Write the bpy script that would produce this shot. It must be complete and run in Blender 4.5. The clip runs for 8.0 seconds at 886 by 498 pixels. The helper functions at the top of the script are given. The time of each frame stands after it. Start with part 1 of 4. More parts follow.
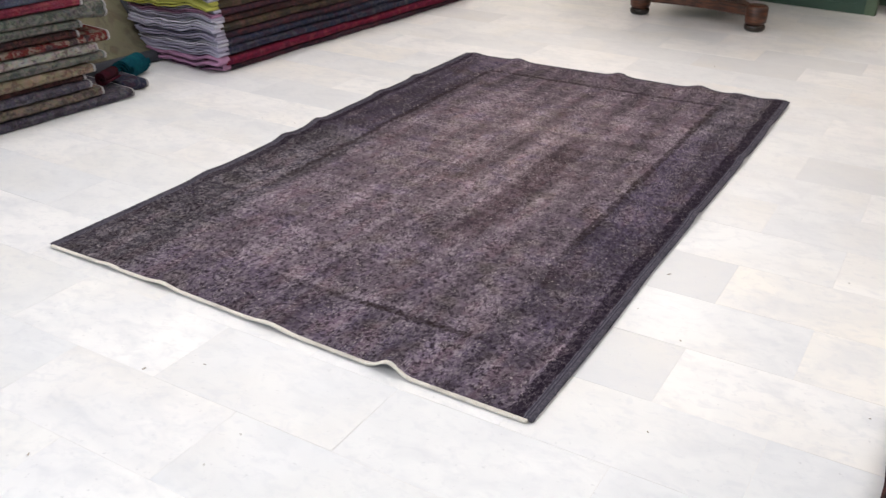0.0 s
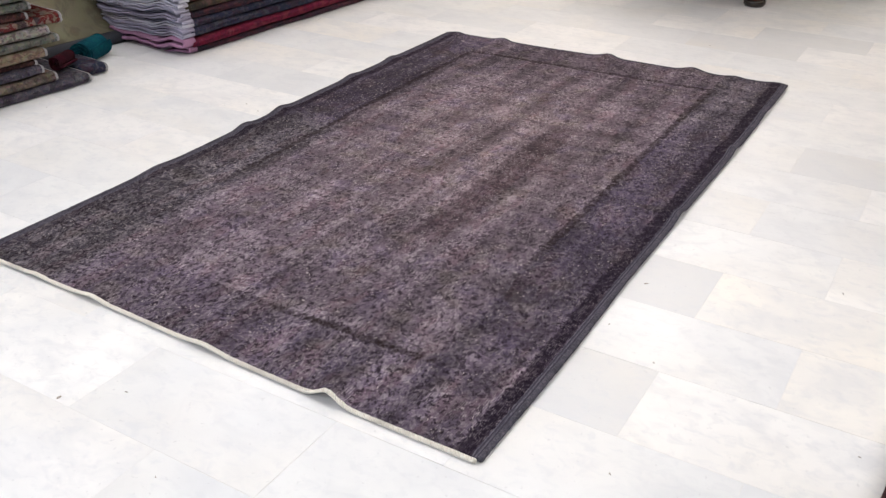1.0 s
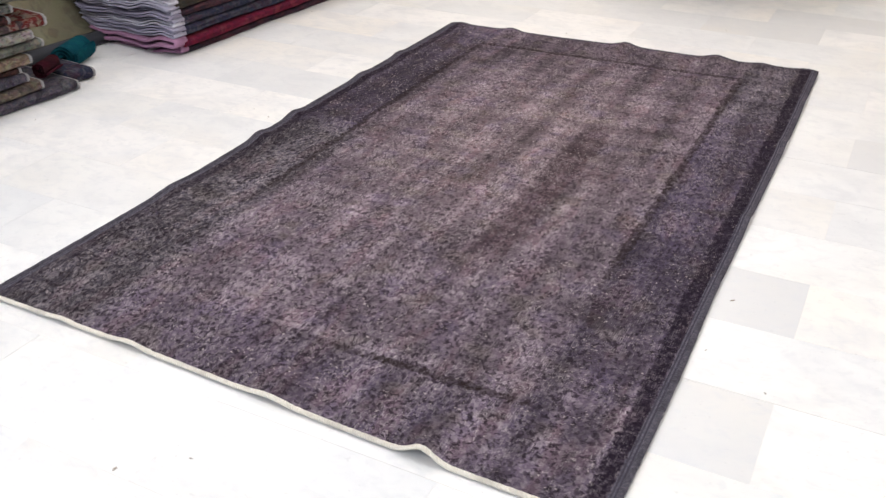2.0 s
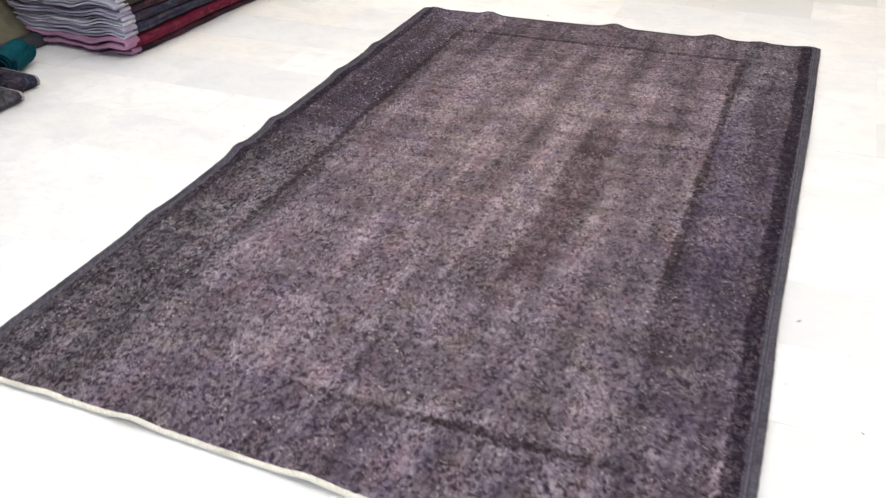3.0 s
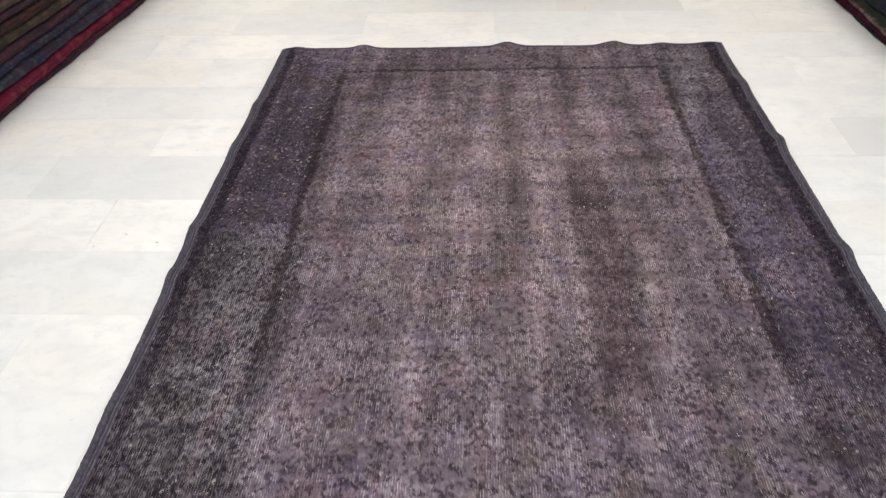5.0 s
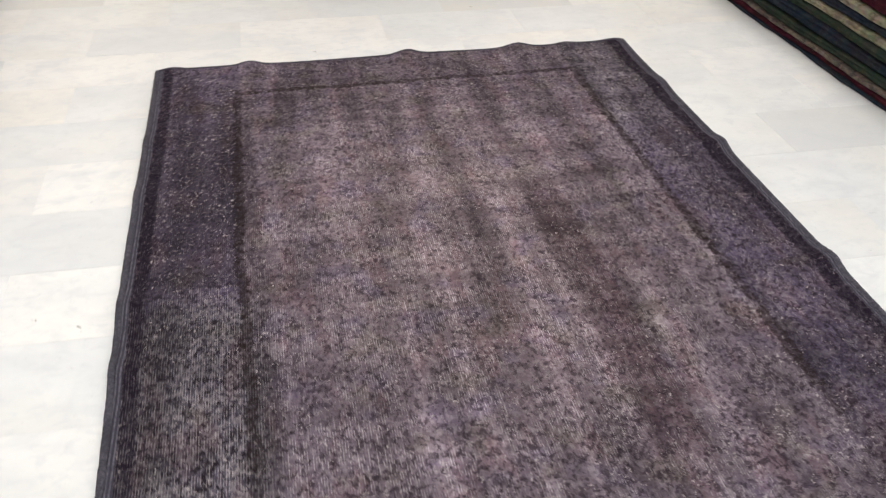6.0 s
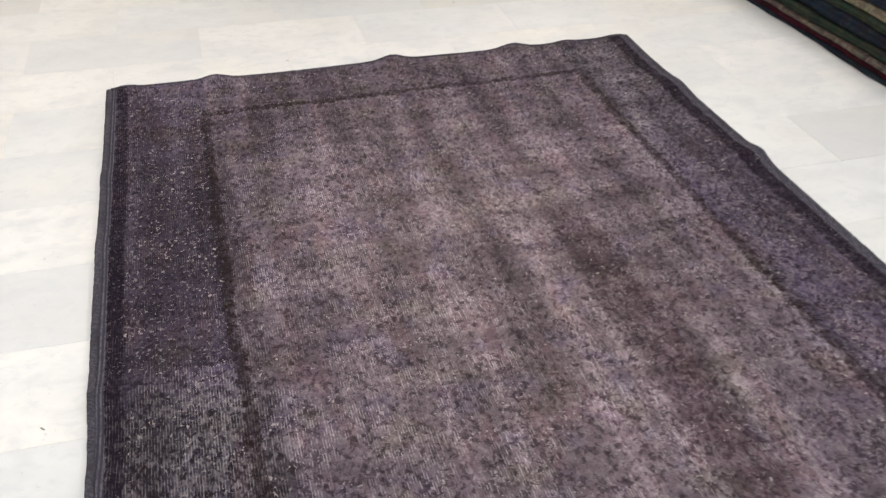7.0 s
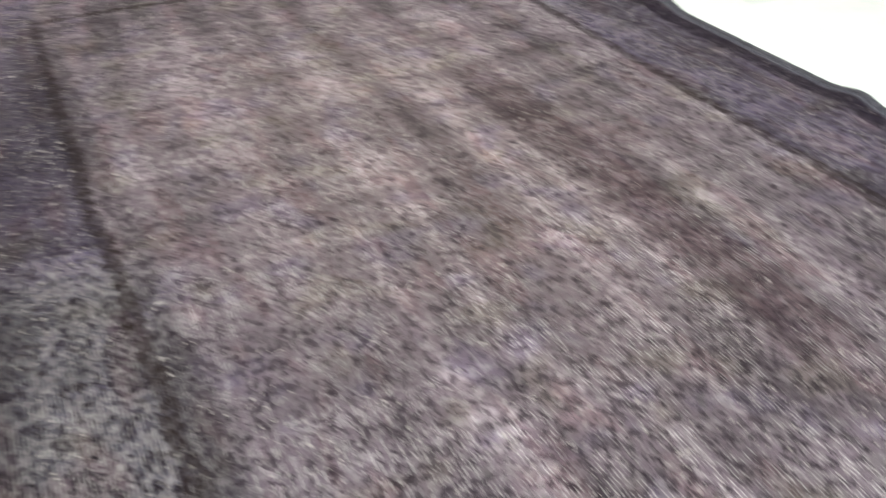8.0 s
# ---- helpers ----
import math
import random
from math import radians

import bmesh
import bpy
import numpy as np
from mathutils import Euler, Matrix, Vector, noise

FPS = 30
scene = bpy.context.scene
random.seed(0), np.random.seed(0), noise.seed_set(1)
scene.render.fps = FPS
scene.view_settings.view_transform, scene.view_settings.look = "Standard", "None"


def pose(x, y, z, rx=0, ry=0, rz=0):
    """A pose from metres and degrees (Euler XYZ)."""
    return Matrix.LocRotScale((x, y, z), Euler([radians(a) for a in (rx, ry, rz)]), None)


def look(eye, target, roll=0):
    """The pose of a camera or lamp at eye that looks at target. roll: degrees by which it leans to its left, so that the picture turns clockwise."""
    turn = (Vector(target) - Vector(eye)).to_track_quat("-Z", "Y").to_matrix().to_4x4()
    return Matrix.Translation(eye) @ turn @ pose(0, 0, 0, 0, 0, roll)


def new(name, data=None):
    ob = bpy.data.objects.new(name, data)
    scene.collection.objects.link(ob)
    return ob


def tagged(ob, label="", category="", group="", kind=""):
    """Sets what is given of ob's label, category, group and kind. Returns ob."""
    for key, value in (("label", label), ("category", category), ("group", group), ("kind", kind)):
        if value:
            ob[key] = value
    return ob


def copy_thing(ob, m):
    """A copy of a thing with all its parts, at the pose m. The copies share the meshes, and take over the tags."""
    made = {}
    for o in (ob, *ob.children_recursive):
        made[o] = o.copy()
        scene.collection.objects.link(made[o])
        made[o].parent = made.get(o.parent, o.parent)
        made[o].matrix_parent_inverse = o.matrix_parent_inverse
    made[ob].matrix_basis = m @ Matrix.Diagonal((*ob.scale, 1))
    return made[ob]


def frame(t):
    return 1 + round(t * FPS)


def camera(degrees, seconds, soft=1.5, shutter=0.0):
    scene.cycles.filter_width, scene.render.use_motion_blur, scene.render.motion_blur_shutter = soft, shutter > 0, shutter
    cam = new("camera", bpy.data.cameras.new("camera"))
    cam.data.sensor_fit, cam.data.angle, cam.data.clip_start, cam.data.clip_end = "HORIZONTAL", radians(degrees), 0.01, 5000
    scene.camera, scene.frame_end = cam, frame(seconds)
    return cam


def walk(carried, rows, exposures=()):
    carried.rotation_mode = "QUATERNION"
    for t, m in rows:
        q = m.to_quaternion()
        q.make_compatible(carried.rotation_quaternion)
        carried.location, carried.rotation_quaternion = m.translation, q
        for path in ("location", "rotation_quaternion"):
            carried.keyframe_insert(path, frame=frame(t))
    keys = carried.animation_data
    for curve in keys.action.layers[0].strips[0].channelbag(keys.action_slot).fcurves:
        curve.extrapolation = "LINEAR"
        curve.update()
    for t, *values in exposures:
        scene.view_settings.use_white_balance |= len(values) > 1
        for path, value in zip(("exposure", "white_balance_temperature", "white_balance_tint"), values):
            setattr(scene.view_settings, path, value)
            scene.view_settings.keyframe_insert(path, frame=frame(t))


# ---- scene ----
cam = camera(52.0, 8.0, 1.35, 0.5)
PATH = [
    (0, (2.627, -1.711, 1.441), (1.729, -0.17, 0.536), 0.7),
    (0.5, (2.636, -1.552, 1.438), (1.752, -0.028, 0.489), -0.2),
    (1, (2.624, -1.391, 1.43), (1.726, 0.114, 0.467), 0.3),
    (1.5, (2.458, -1.342, 1.422), (1.592, 0.168, 0.437), 2.0),
    (1.7, (2.344, -1.337, 1.425), (1.497, 0.183, 0.438), 1.1),
    (2.8, (1.889, -1.169, 1.408), (1.226, 0.393, 0.349), -0.7),
    (3, (1.806, -1.117, 1.416), (1.159, 0.45, 0.355), -0.7),
    (3.5, (1.514, -1.048, 1.407), (0.984, 0.541, 0.314), 0.7),
    (4, (1.242, -1.016, 1.414), (0.886, 0.587, 0.273), -0.7),
    (4.5, (1.054, -0.88, 1.414), (0.822, 0.758, 0.289), -1.4),
    (5, (0.871, -0.694, 1.417), (0.782, 0.982, 0.329), -1.4),
    (5.2, (0.786, -0.624, 1.418), (0.771, 1.05, 0.325), 0.4),
    (6.3, (0.368, -0.194, 1.391), (0.763, 1.406, 0.258), -0.0),
    (6.5, (0.358, -0.09, 1.384), (0.748, 1.503, 0.241), -0.8),
    (7, (0.326, 0.099, 1.328), (0.772, 1.674, 0.178), 1.0),
    (7.5, (0.295, 0.217, 1.097), (0.762, 1.776, -0.066), 0.3),
    (7.7, (0.284, 0.229, 0.991), (0.796, 1.785, -0.156), -0.5),
    (8, (0.276, 0.204, 0.86), (0.984, 1.703, -0.259), -0.7),
]
walk(cam, [(t, look(eye, target, roll)) for t, eye, target, roll in PATH],
     [(0, -0.05, 6490, 14), (1.5, 0.0, 6490, 14), (2.8, 0.28, 6500, 11.5), (3.1, 0.28, 6500, 11), (3.4, 0.1, 6500, 10.5), (3.6, 0.0, 6500, 10), (4, 0.01, 6500, 10), (4.5, 0.04, 6500, 10),
      (5, 0.0, 6500, 10), (7, -0.04, 6500, 10), (7.5, -0.05, 6500, 10), (7.7, 0.05, 6450, 8), (7.8, 0.22, 6350, 6), (7.9, 0.42, 6330, 1), (8, 0.58, 6400, -4)])

# ---------- world and large lights ----------
ROOM_X0, ROOM_X1, ROOM_Y0, ROOM_Y1, ROOM_H = -3.6, 5.4, -4.6, 8.4, 3.0

world = bpy.data.worlds.new("world")
scene.world = world
world.use_nodes = True
wn = world.node_tree.nodes
sky = wn.new("ShaderNodeTexSky")
sky.sky_type, sky.sun_disc = "NISHITA", False
sky.sun_elevation, sky.sun_rotation = radians(40), radians(200)
world.node_tree.links.new(sky.outputs[0], wn["Background"].inputs[0])
wn["Background"].inputs[1].default_value = 0.1


def area_lamp(name, m, sx, sy, watts, colour):
    lamp = bpy.data.lights.new(name, "AREA")
    lamp.shape, lamp.size, lamp.size_y = "RECTANGLE", sx, sy
    lamp.energy, lamp.color = watts, colour
    ob = new(name, lamp)
    ob.matrix_world = m
    return ob


CEILING_LIGHTS = [(lx, ly) for ly in (-2.4, 0.3, 2.65, 5.0, 7.4) for lx in (-1.4, 0.9, 3.2)]
LAMP_WATTS = {-2.4: 18.5, 0.3: 19, 2.65: 14.4, 5.0: 16.5, 7.4: 9}
LAMP_TINT = {-2.4: (0.84, 0.92, 1.0), 0.3: (0.90, 0.95, 1.0), 2.65: (1.0, 0.965, 0.935), 5.0: (1.0, 0.93, 0.84), 7.4: (1.0, 0.91, 0.80)}
for lx, ly in CEILING_LIGHTS:
    area_lamp("ceiling_lamp", pose(lx, ly, ROOM_H - 0.075), 0.56, 1.14, LAMP_WATTS[ly], LAMP_TINT[ly])
# daylight through the shop window behind the walk
area_lamp("window_lamp", pose(0.6, ROOM_Y0 + 0.03, 1.45, 90, 0, 0), 5.6, 2.3, 40, (0.80, 0.91, 1.0))


# ---------- node helpers ----------
class Tree:
    """A short way to write a material's nodes."""

    def __init__(self, name):
        self.mat = bpy.data.materials.new(name)
        self.mat.use_nodes = True
        self.nt = self.mat.node_tree
        self.bsdf = self.nt.nodes["Principled BSDF"]

    def put(self, socket, value):
        if isinstance(value, bpy.types.NodeSocket):
            self.nt.links.new(value, socket)
        elif value is not None:
            socket.default_value = value

    def node(self, kind, out=0, props=(), **inputs):
        n = self.nt.nodes.new(kind)
        for key, value in props:
            if key == "operation":
                n.operation = value
            elif key == "data_type":
                n.data_type = value
            elif key == "blend_type":
                n.blend_type = value
            elif key == "interpolation_type":
                n.interpolation_type = value
            elif key == "feature":
                n.feature = value
        for key, value in inputs.items():
            self.put(n.inputs[key.replace("_", " ")], value)
        return n.outputs[out]

    def m(self, op, a, b=0.0, c=0.0):
        n = self.nt.nodes.new("ShaderNodeMath")
        n.operation = op
        for i, v in enumerate((a, b, c)):
            self.put(n.inputs[i], v)
        return n.outputs[0]

    def step(self, v, lo, hi):
        """0 below lo, 1 above hi, smooth between."""
        n = self.nt.nodes.new("ShaderNodeMapRange")
        n.interpolation_type = "SMOOTHSTEP"
        self.put(n.inputs[0], v)
        n.inputs[1].default_value, n.inputs[2].default_value = lo, hi
        return n.outputs[0]

    def fit(self, v, lo, hi, a, b):
        n = self.nt.nodes.new("ShaderNodeMapRange")
        self.put(n.inputs[0], v)
        for i, q in enumerate((lo, hi, a, b)):
            n.inputs[i + 1].default_value = q
        return n.outputs[0]

    def band(self, v, centre, half, soft):
        """1 within half of centre."""
        d = self.m("ABSOLUTE", self.m("SUBTRACT", v, centre))
        return self.m("SUBTRACT", 1.0, self.step(d, half, half + soft))

    def mix(self, f, a, b, blend="MIX"):
        n = self.nt.nodes.new("ShaderNodeMix")
        n.data_type, n.blend_type = "RGBA", blend
        self.put(n.inputs[0], f)
        for i, v in ((6, a), (7, b)):
            self.put(n.inputs[i], (*v, 1) if isinstance(v, tuple) and len(v) == 3 else v)
        return n.outputs[2]

    def coords(self):
        return self.nt.nodes.new("ShaderNodeTexCoord").outputs["Object"]

    def attribute(self, name):
        n = self.nt.nodes.new("ShaderNodeAttribute")
        n.attribute_name = name
        return n.outputs["Fac"]

    def scaled(self, v, s, shift=(0, 0, 0)):
        n = self.nt.nodes.new("ShaderNodeMapping")
        self.put(n.inputs["Vector"], v)
        n.inputs["Scale"].default_value = s
        self.put(n.inputs["Location"], shift)
        return n.outputs[0]

    def noise(self, v, scale, detail=3.0, rough=0.55, out=0, twist=0.0):
        n = self.nt.nodes.new("ShaderNodeTexNoise")
        n.inputs["Distortion"].default_value = twist
        self.put(n.inputs["Vector"], v)
        n.inputs["Scale"].default_value, n.inputs["Detail"].default_value, n.inputs["Roughness"].default_value = scale, detail, rough
        return n.outputs[out]

    def bump(self, height, strength, distance, normal=None):
        n = self.nt.nodes.new("ShaderNodeBump")
        self.put(n.inputs["Height"], height)
        n.inputs["Strength"].default_value, n.inputs["Distance"].default_value = strength, distance
        self.put(n.inputs["Normal"], normal)
        return n.outputs[0]

    def finish(self, colour, rough, normal=None, metal=0.0, specular=0.5, sheen=0.0):
        b = self.bsdf.inputs
        self.put(b["Base Color"], (*colour, 1) if isinstance(colour, tuple) else colour)
        self.put(b["Roughness"], rough)
        self.put(b["Normal"], normal)
        b["Metallic"].default_value, b["Specular IOR Level"].default_value = metal, specular
        b["Sheen Weight"].default_value = sheen
        return self.mat


# ---------- materials ----------
def marble(name, islands):
    """Polished white marble; the tint of each tile comes from its own object colour or, for the joined rest, from its island."""
    t = Tree(name)
    co = t.coords()
    if islands:
        rnd = t.nt.nodes.new("ShaderNodeNewGeometry").outputs["Random Per Island"]
        tint = t.mix(t.step(rnd, 0.62, 0.95), t.mix(rnd, (0.80, 0.79, 0.775), (0.78, 0.765, 0.735)), (0.71, 0.71, 0.705))
        co2 = t.node("ShaderNodeVectorMath", props=(("operation", "ADD"),))
        va = co2.node
        t.put(va.inputs[0], co)
        cmb = t.nt.nodes.new("ShaderNodeCombineXYZ")
        t.put(cmb.inputs[2], t.m("MULTIPLY", rnd, 37.0))
        t.put(va.inputs[1], cmb.outputs[0])
        co = co2
    else:
        info = t.nt.nodes.new("ShaderNodeObjectInfo")
        tint, rnd = info.outputs["Color"], info.outputs["Random"]
        va = t.nt.nodes.new("ShaderNodeVectorMath")
        va.operation = "ADD"
        t.put(va.inputs[0], co)
        cmb = t.nt.nodes.new("ShaderNodeCombineXYZ")
        t.put(cmb.inputs[0], t.m("MULTIPLY", rnd, 23.0))
        t.put(cmb.inputs[2], t.m("MULTIPLY", rnd, 37.0))
        t.put(va.inputs[1], cmb.outputs[0])
        co = va.outputs[0]
    cloud = t.noise(t.scaled(co, (1.0, 1.2, 1.0)), 4.0, 3, 0.55, twist=0.5)
    drift = t.noise(t.scaled(co, (0.85, 1.15, 1.0), (9, 4, 1)), 7.0, 3, 0.55, twist=0.8)
    warm = t.noise(co, 2.1, 1, 0.5)
    c = t.mix(t.fit(cloud, 0.40, 0.66, 0.0, 0.42), tint, (0.63, 0.64, 0.655))
    c = t.mix(t.fit(drift, 0.5, 0.72, 0.0, 0.45), c, (0.60, 0.61, 0.625))
    c = t.mix(t.fit(warm, 0.48, 0.75, 0.0, 0.30), c, (0.78, 0.72, 0.62))
    mottle = t.noise(t.scaled(co, (1.0, 1.5, 1.0), (3, 7, 2)), 21.0, 4, 0.6, twist=0.6)
    c = t.mix(t.fit(mottle, 0.50, 0.68, 0.0, 0.38), c, (0.60, 0.61, 0.63))
    fleck = t.noise(t.scaled(co, (1.0, 1.0, 1.0), (1, 2, 8)), 62.0, 3, 0.6)
    c = t.mix(t.fit(fleck, 0.66, 0.74, 0.0, 0.35), c, (0.42, 0.42, 0.43))
    rough = t.fit(t.noise(co, 9.0, 1, 0.5), 0.3, 0.7, 0.28, 0.38)
    return t.finish(c, rough, t.bump(t.noise(co, 6.0, 1, 0.5), 0.04, 0.002), specular=0.42)


def plain(name, colour, rough, grain=60.0, strength=0.15, distance=0.001, vary=0.12, metal=0.0):
    """A plain surface with soft stains and fine grain."""
    t = Tree(name)
    co = t.coords()
    stain = t.noise(co, 2.3, 4, 0.6)
    fine = t.noise(co, grain, 3, 0.6)
    f = t.m("ADD", t.fit(stain, 0.3, 0.7, 1 - vary, 1 + vary), t.fit(fine, 0.3, 0.7, -0.05, 0.05))
    c = t.mix(1.0, colour, t.node("ShaderNodeCombineXYZ", X=f, Y=f, Z=f), "MULTIPLY")
    return t.finish(c, rough, t.bump(fine, strength, distance), metal=metal)


def wood(name, dark, light, rough):
    t = Tree(name)
    co = t.coords()
    grain = t.noise(t.scaled(co, (2.0, 2.0, 14.0)), 5.0, 6, 0.65)
    fine = t.noise(t.scaled(co, (6.0, 6.0, 60.0)), 8.0, 3, 0.6)
    c = t.mix(t.step(grain, 0.35, 0.68), dark, light)
    c = t.mix(t.m("MULTIPLY", t.step(fine, 0.5, 0.8), 0.4), c, dark)
    return t.finish(c, rough, t.bump(fine, 0.15, 0.001), specular=0.5)


def wool(name, base, second, third, pattern=26.0, amount=0.6, worn=(0.27, 0.245, 0.225), bloom_amount=0.17):
    """Old dyed carpet pile: blurred floral blotches of two more colours, worn tips, tuft relief."""
    t = Tree(name)
    co = t.coords()
    info = t.nt.nodes.new("ShaderNodeObjectInfo").outputs["Random"]
    cmb = t.nt.nodes.new("ShaderNodeCombineXYZ")
    for i in range(3):
        t.put(cmb.inputs[i], t.m("MULTIPLY", info, 11.0 + 7 * i))
    va = t.nt.nodes.new("ShaderNodeVectorMath")
    va.operation = "ADD"
    t.put(va.inputs[0], co)
    t.put(va.inputs[1], cmb.outputs[0])
    co = va.outputs[0]
    a = t.noise(co, pattern * 0.66, 3, 0.55, twist=1.5)
    b = t.noise(co, pattern * 0.38, 2, 0.5, twist=1.0)
    tuft = t.noise(co, 210.0, 2, 0.6)
    c = t.mix(t.m("MULTIPLY", t.step(a, 0.48, 0.58), amount), base, second)
    c = t.mix(t.m("MULTIPLY", t.step(b, 0.53, 0.61), amount), c, third)
    # old flowers that show through the dye
    bloom = t.nt.nodes.new("ShaderNodeBrightContrast")
    t.put(bloom.inputs["Color"], t.noise(co, pattern * 0.8, 2, 0.6, out=1, twist=1.0))
    bloom.inputs["Contrast"].default_value = 1.3
    c = t.mix(bloom_amount, c, bloom.outputs[0], "OVERLAY")
    c = t.mix(t.m("MULTIPLY", t.step(tuft, 0.52, 0.75), 0.35), c, worn)
    return t.finish(c, 0.95, t.bump(t.m("ADD", tuft, t.m("MULTIPLY", a, 0.6)), 0.7, 0.004), specular=0.04)


def rug_pile():
    """The grey-mauve overdyed pile: faded field, darker border, broken guard lines, abrash and worn tips."""
    t = Tree("overdyed_pile")
    co = t.coords()
    sep = t.nt.nodes.new("ShaderNodeSeparateXYZ")
    t.put(sep.inputs[0], co)
    x, y = sep.outputs[0], sep.outputs[1]
    # the weave wanders by some millimetres
    wob = t.noise(co, 5.0, 2, 0.5)
    jag = t.noise(t.scaled(co, (60.0, 60.0, 60.0), (5, 3, 0)), 1.0, 2, 0.6)
    xw = t.m("ADD", x, t.m("ADD", t.fit(wob, 0.3, 0.7, -0.006, 0.006), t.fit(jag, 0.3, 0.7, -0.007, 0.007)))
    yw = t.m("ADD", y, t.m("ADD", t.fit(wob, 0.3, 0.7, 0.006, -0.006), t.fit(jag, 0.3, 0.7, 0.007, -0.007)))
    tuft = t.noise(t.scaled(co, (82.0, 56.0, 80.0)), 1.0, 3, 0.6, twist=0.9)
    tuft2 = t.noise(t.scaled(co, (56.0, 38.0, 46.0), (4.0, 9.0, 2.0)), 1.0, 3, 0.6, twist=0.8)
    blotch = t.noise(co, 4.6, 4, 0.6)
    streak = t.noise(t.scaled(co, (13.0, 0.8, 1.0), (3.1, 0, 0)), 1.0, 3, 0.6)
    column = t.noise(t.scaled(co, (8.5, 1.1, 1.0), (6.4, 2.0, 0)), 1.0, 1, 0.4)
    abrash = t.noise(t.scaled(co, (1.6, 11.0, 1.0), (0, 5.3, 0)), 1.0, 3, 0.6)
    # which part of the design
    xl = t.m("SUBTRACT", xw, t.m("MULTIPLY", t.m("MAXIMUM", t.m("SUBTRACT", 1.8, y), 0.0), 0.030))
    yl = t.m("SUBTRACT", yw, t.m("MULTIPLY", x, 0.028))
    left = t.m("SUBTRACT", 1.0, t.step(xl, 0.292, 0.316))
    right = t.step(xw, 1.57, 1.60)
    near = t.m("SUBTRACT", 1.0, t.step(yl, 0.235, 0.28))
    border = t.m("MAXIMUM", t.m("MAXIMUM", left, t.m("MULTIPLY", right, t.fit(t.step(y, 0.4, 1.1), 0, 1, 0.45, 1.0))), t.m("MULTIPLY", near, 0.5))
    gap = t.step(t.noise(t.scaled(co, (34.0, 34.0, 1.0), (7, 0, 0)), 1.0, 2, 0.6), 0.40, 0.54)
    inside_y = t.m("MULTIPLY", t.step(y, 0.22, 0.30), t.m("SUBTRACT", 1.0, t.step(y, 2.80, 2.86)))
    inside_x = t.m("MULTIPLY", t.step(x, 0.27, 0.30), t.m("SUBTRACT", 1.0, t.step(x, 1.58, 1.62)))
    line = t.m("MULTIPLY", t.m("MULTIPLY", t.band(xl, 0.299, 0.0115, 0.006), inside_y), t.fit(t.step(y, 0.78, 1.12), 0, 1, 0.10, 1.0))
    line = t.m("MAXIMUM", line, t.m("MULTIPLY", t.band(xw, 1.583, 0.0115, 0.006), t.m("MULTIPLY", inside_y, t.fit(t.step(y, 0.7, 1.15), 0, 1, 0.20, 0.95))))
    line = t.m("MAXIMUM", line, t.m("MULTIPLY", t.band(yl, 2.795, 0.010, 0.007), inside_x))
    line = t.m("MAXIMUM", line, t.m("MULTIPLY", t.m("MULTIPLY", t.band(yl, 0.245, 0.009, 0.010), inside_x), t.fit(t.step(x, 0.85, 1.25), 0, 1, 0.25, 1.0)))
    line = t.m("MULTIPLY", line, t.fit(gap, 0, 1, 0.52, 1.0))
    sway = t.m("ADD", t.fit(wob, 0.3, 0.7, -0.004, 0.004), t.fit(jag, 0.3, 0.7, -0.0055, 0.0055))
    from_left, from_right = t.attribute("from_left"), t.attribute("from_right")
    guard = t.m("MAXIMUM", t.band(t.m("ADD", from_right, sway), 0.040, 0.018, 0.010), t.m("MULTIPLY", t.band(t.m("ADD", from_left, sway), 0.036, 0.014, 0.010), t.fit(t.step(y, 0.5, 1.3), 0, 1, 0.55, 1.0)))
    off_line = t.m("SUBTRACT", 1.0, t.m("MAXIMUM", t.m("MULTIPLY", line, 0.75), t.m("MULTIPLY", guard, 0.62)))
    ribs = t.m("SUBTRACT", 1.0, t.step(t.m("MINIMUM", from_left, from_right), 0.0165, 0.0195))
    # tone of the dye
    tone = t.fit(blotch, 0.25, 0.75, 0.86, 1.14)
    tone = t.m("MULTIPLY", tone, t.fit(t.step(streak, 0.38, 0.62), 0, 1, 0.76, 1.12))
    tone = t.m("MULTIPLY", tone, t.fit(t.step(column, 0.42, 0.58), 0, 1, 0.80, 1.10))
    tone = t.m("MULTIPLY", tone, t.fit(t.step(abrash, 0.38, 0.62), 0, 1, 0.82, 1.14))
    tone = t.m("MULTIPLY", tone, t.m("SUBTRACT", 1.0, t.m("MULTIPLY", border, 0.20)))
    tone = t.m("MULTIPLY", tone, t.fit(t.noise(co, 15.0, 3, 0.6, twist=0.5), 0.3, 0.7, 0.92, 1.08))
    # a darker column of the faded field that breaks off along a woven line
    col = t.m("MULTIPLY", t.m("MULTIPLY", t.step(xw, 1.11, 1.19), t.m("SUBTRACT", 1.0, t.step(xw, 1.256, 1.268))), t.band(y, 1.42, 0.48, 0.2))
    tone = t.m("MULTIPLY", tone, t.m("SUBTRACT", 1.0, t.m("MULTIPLY", col, 0.21)))
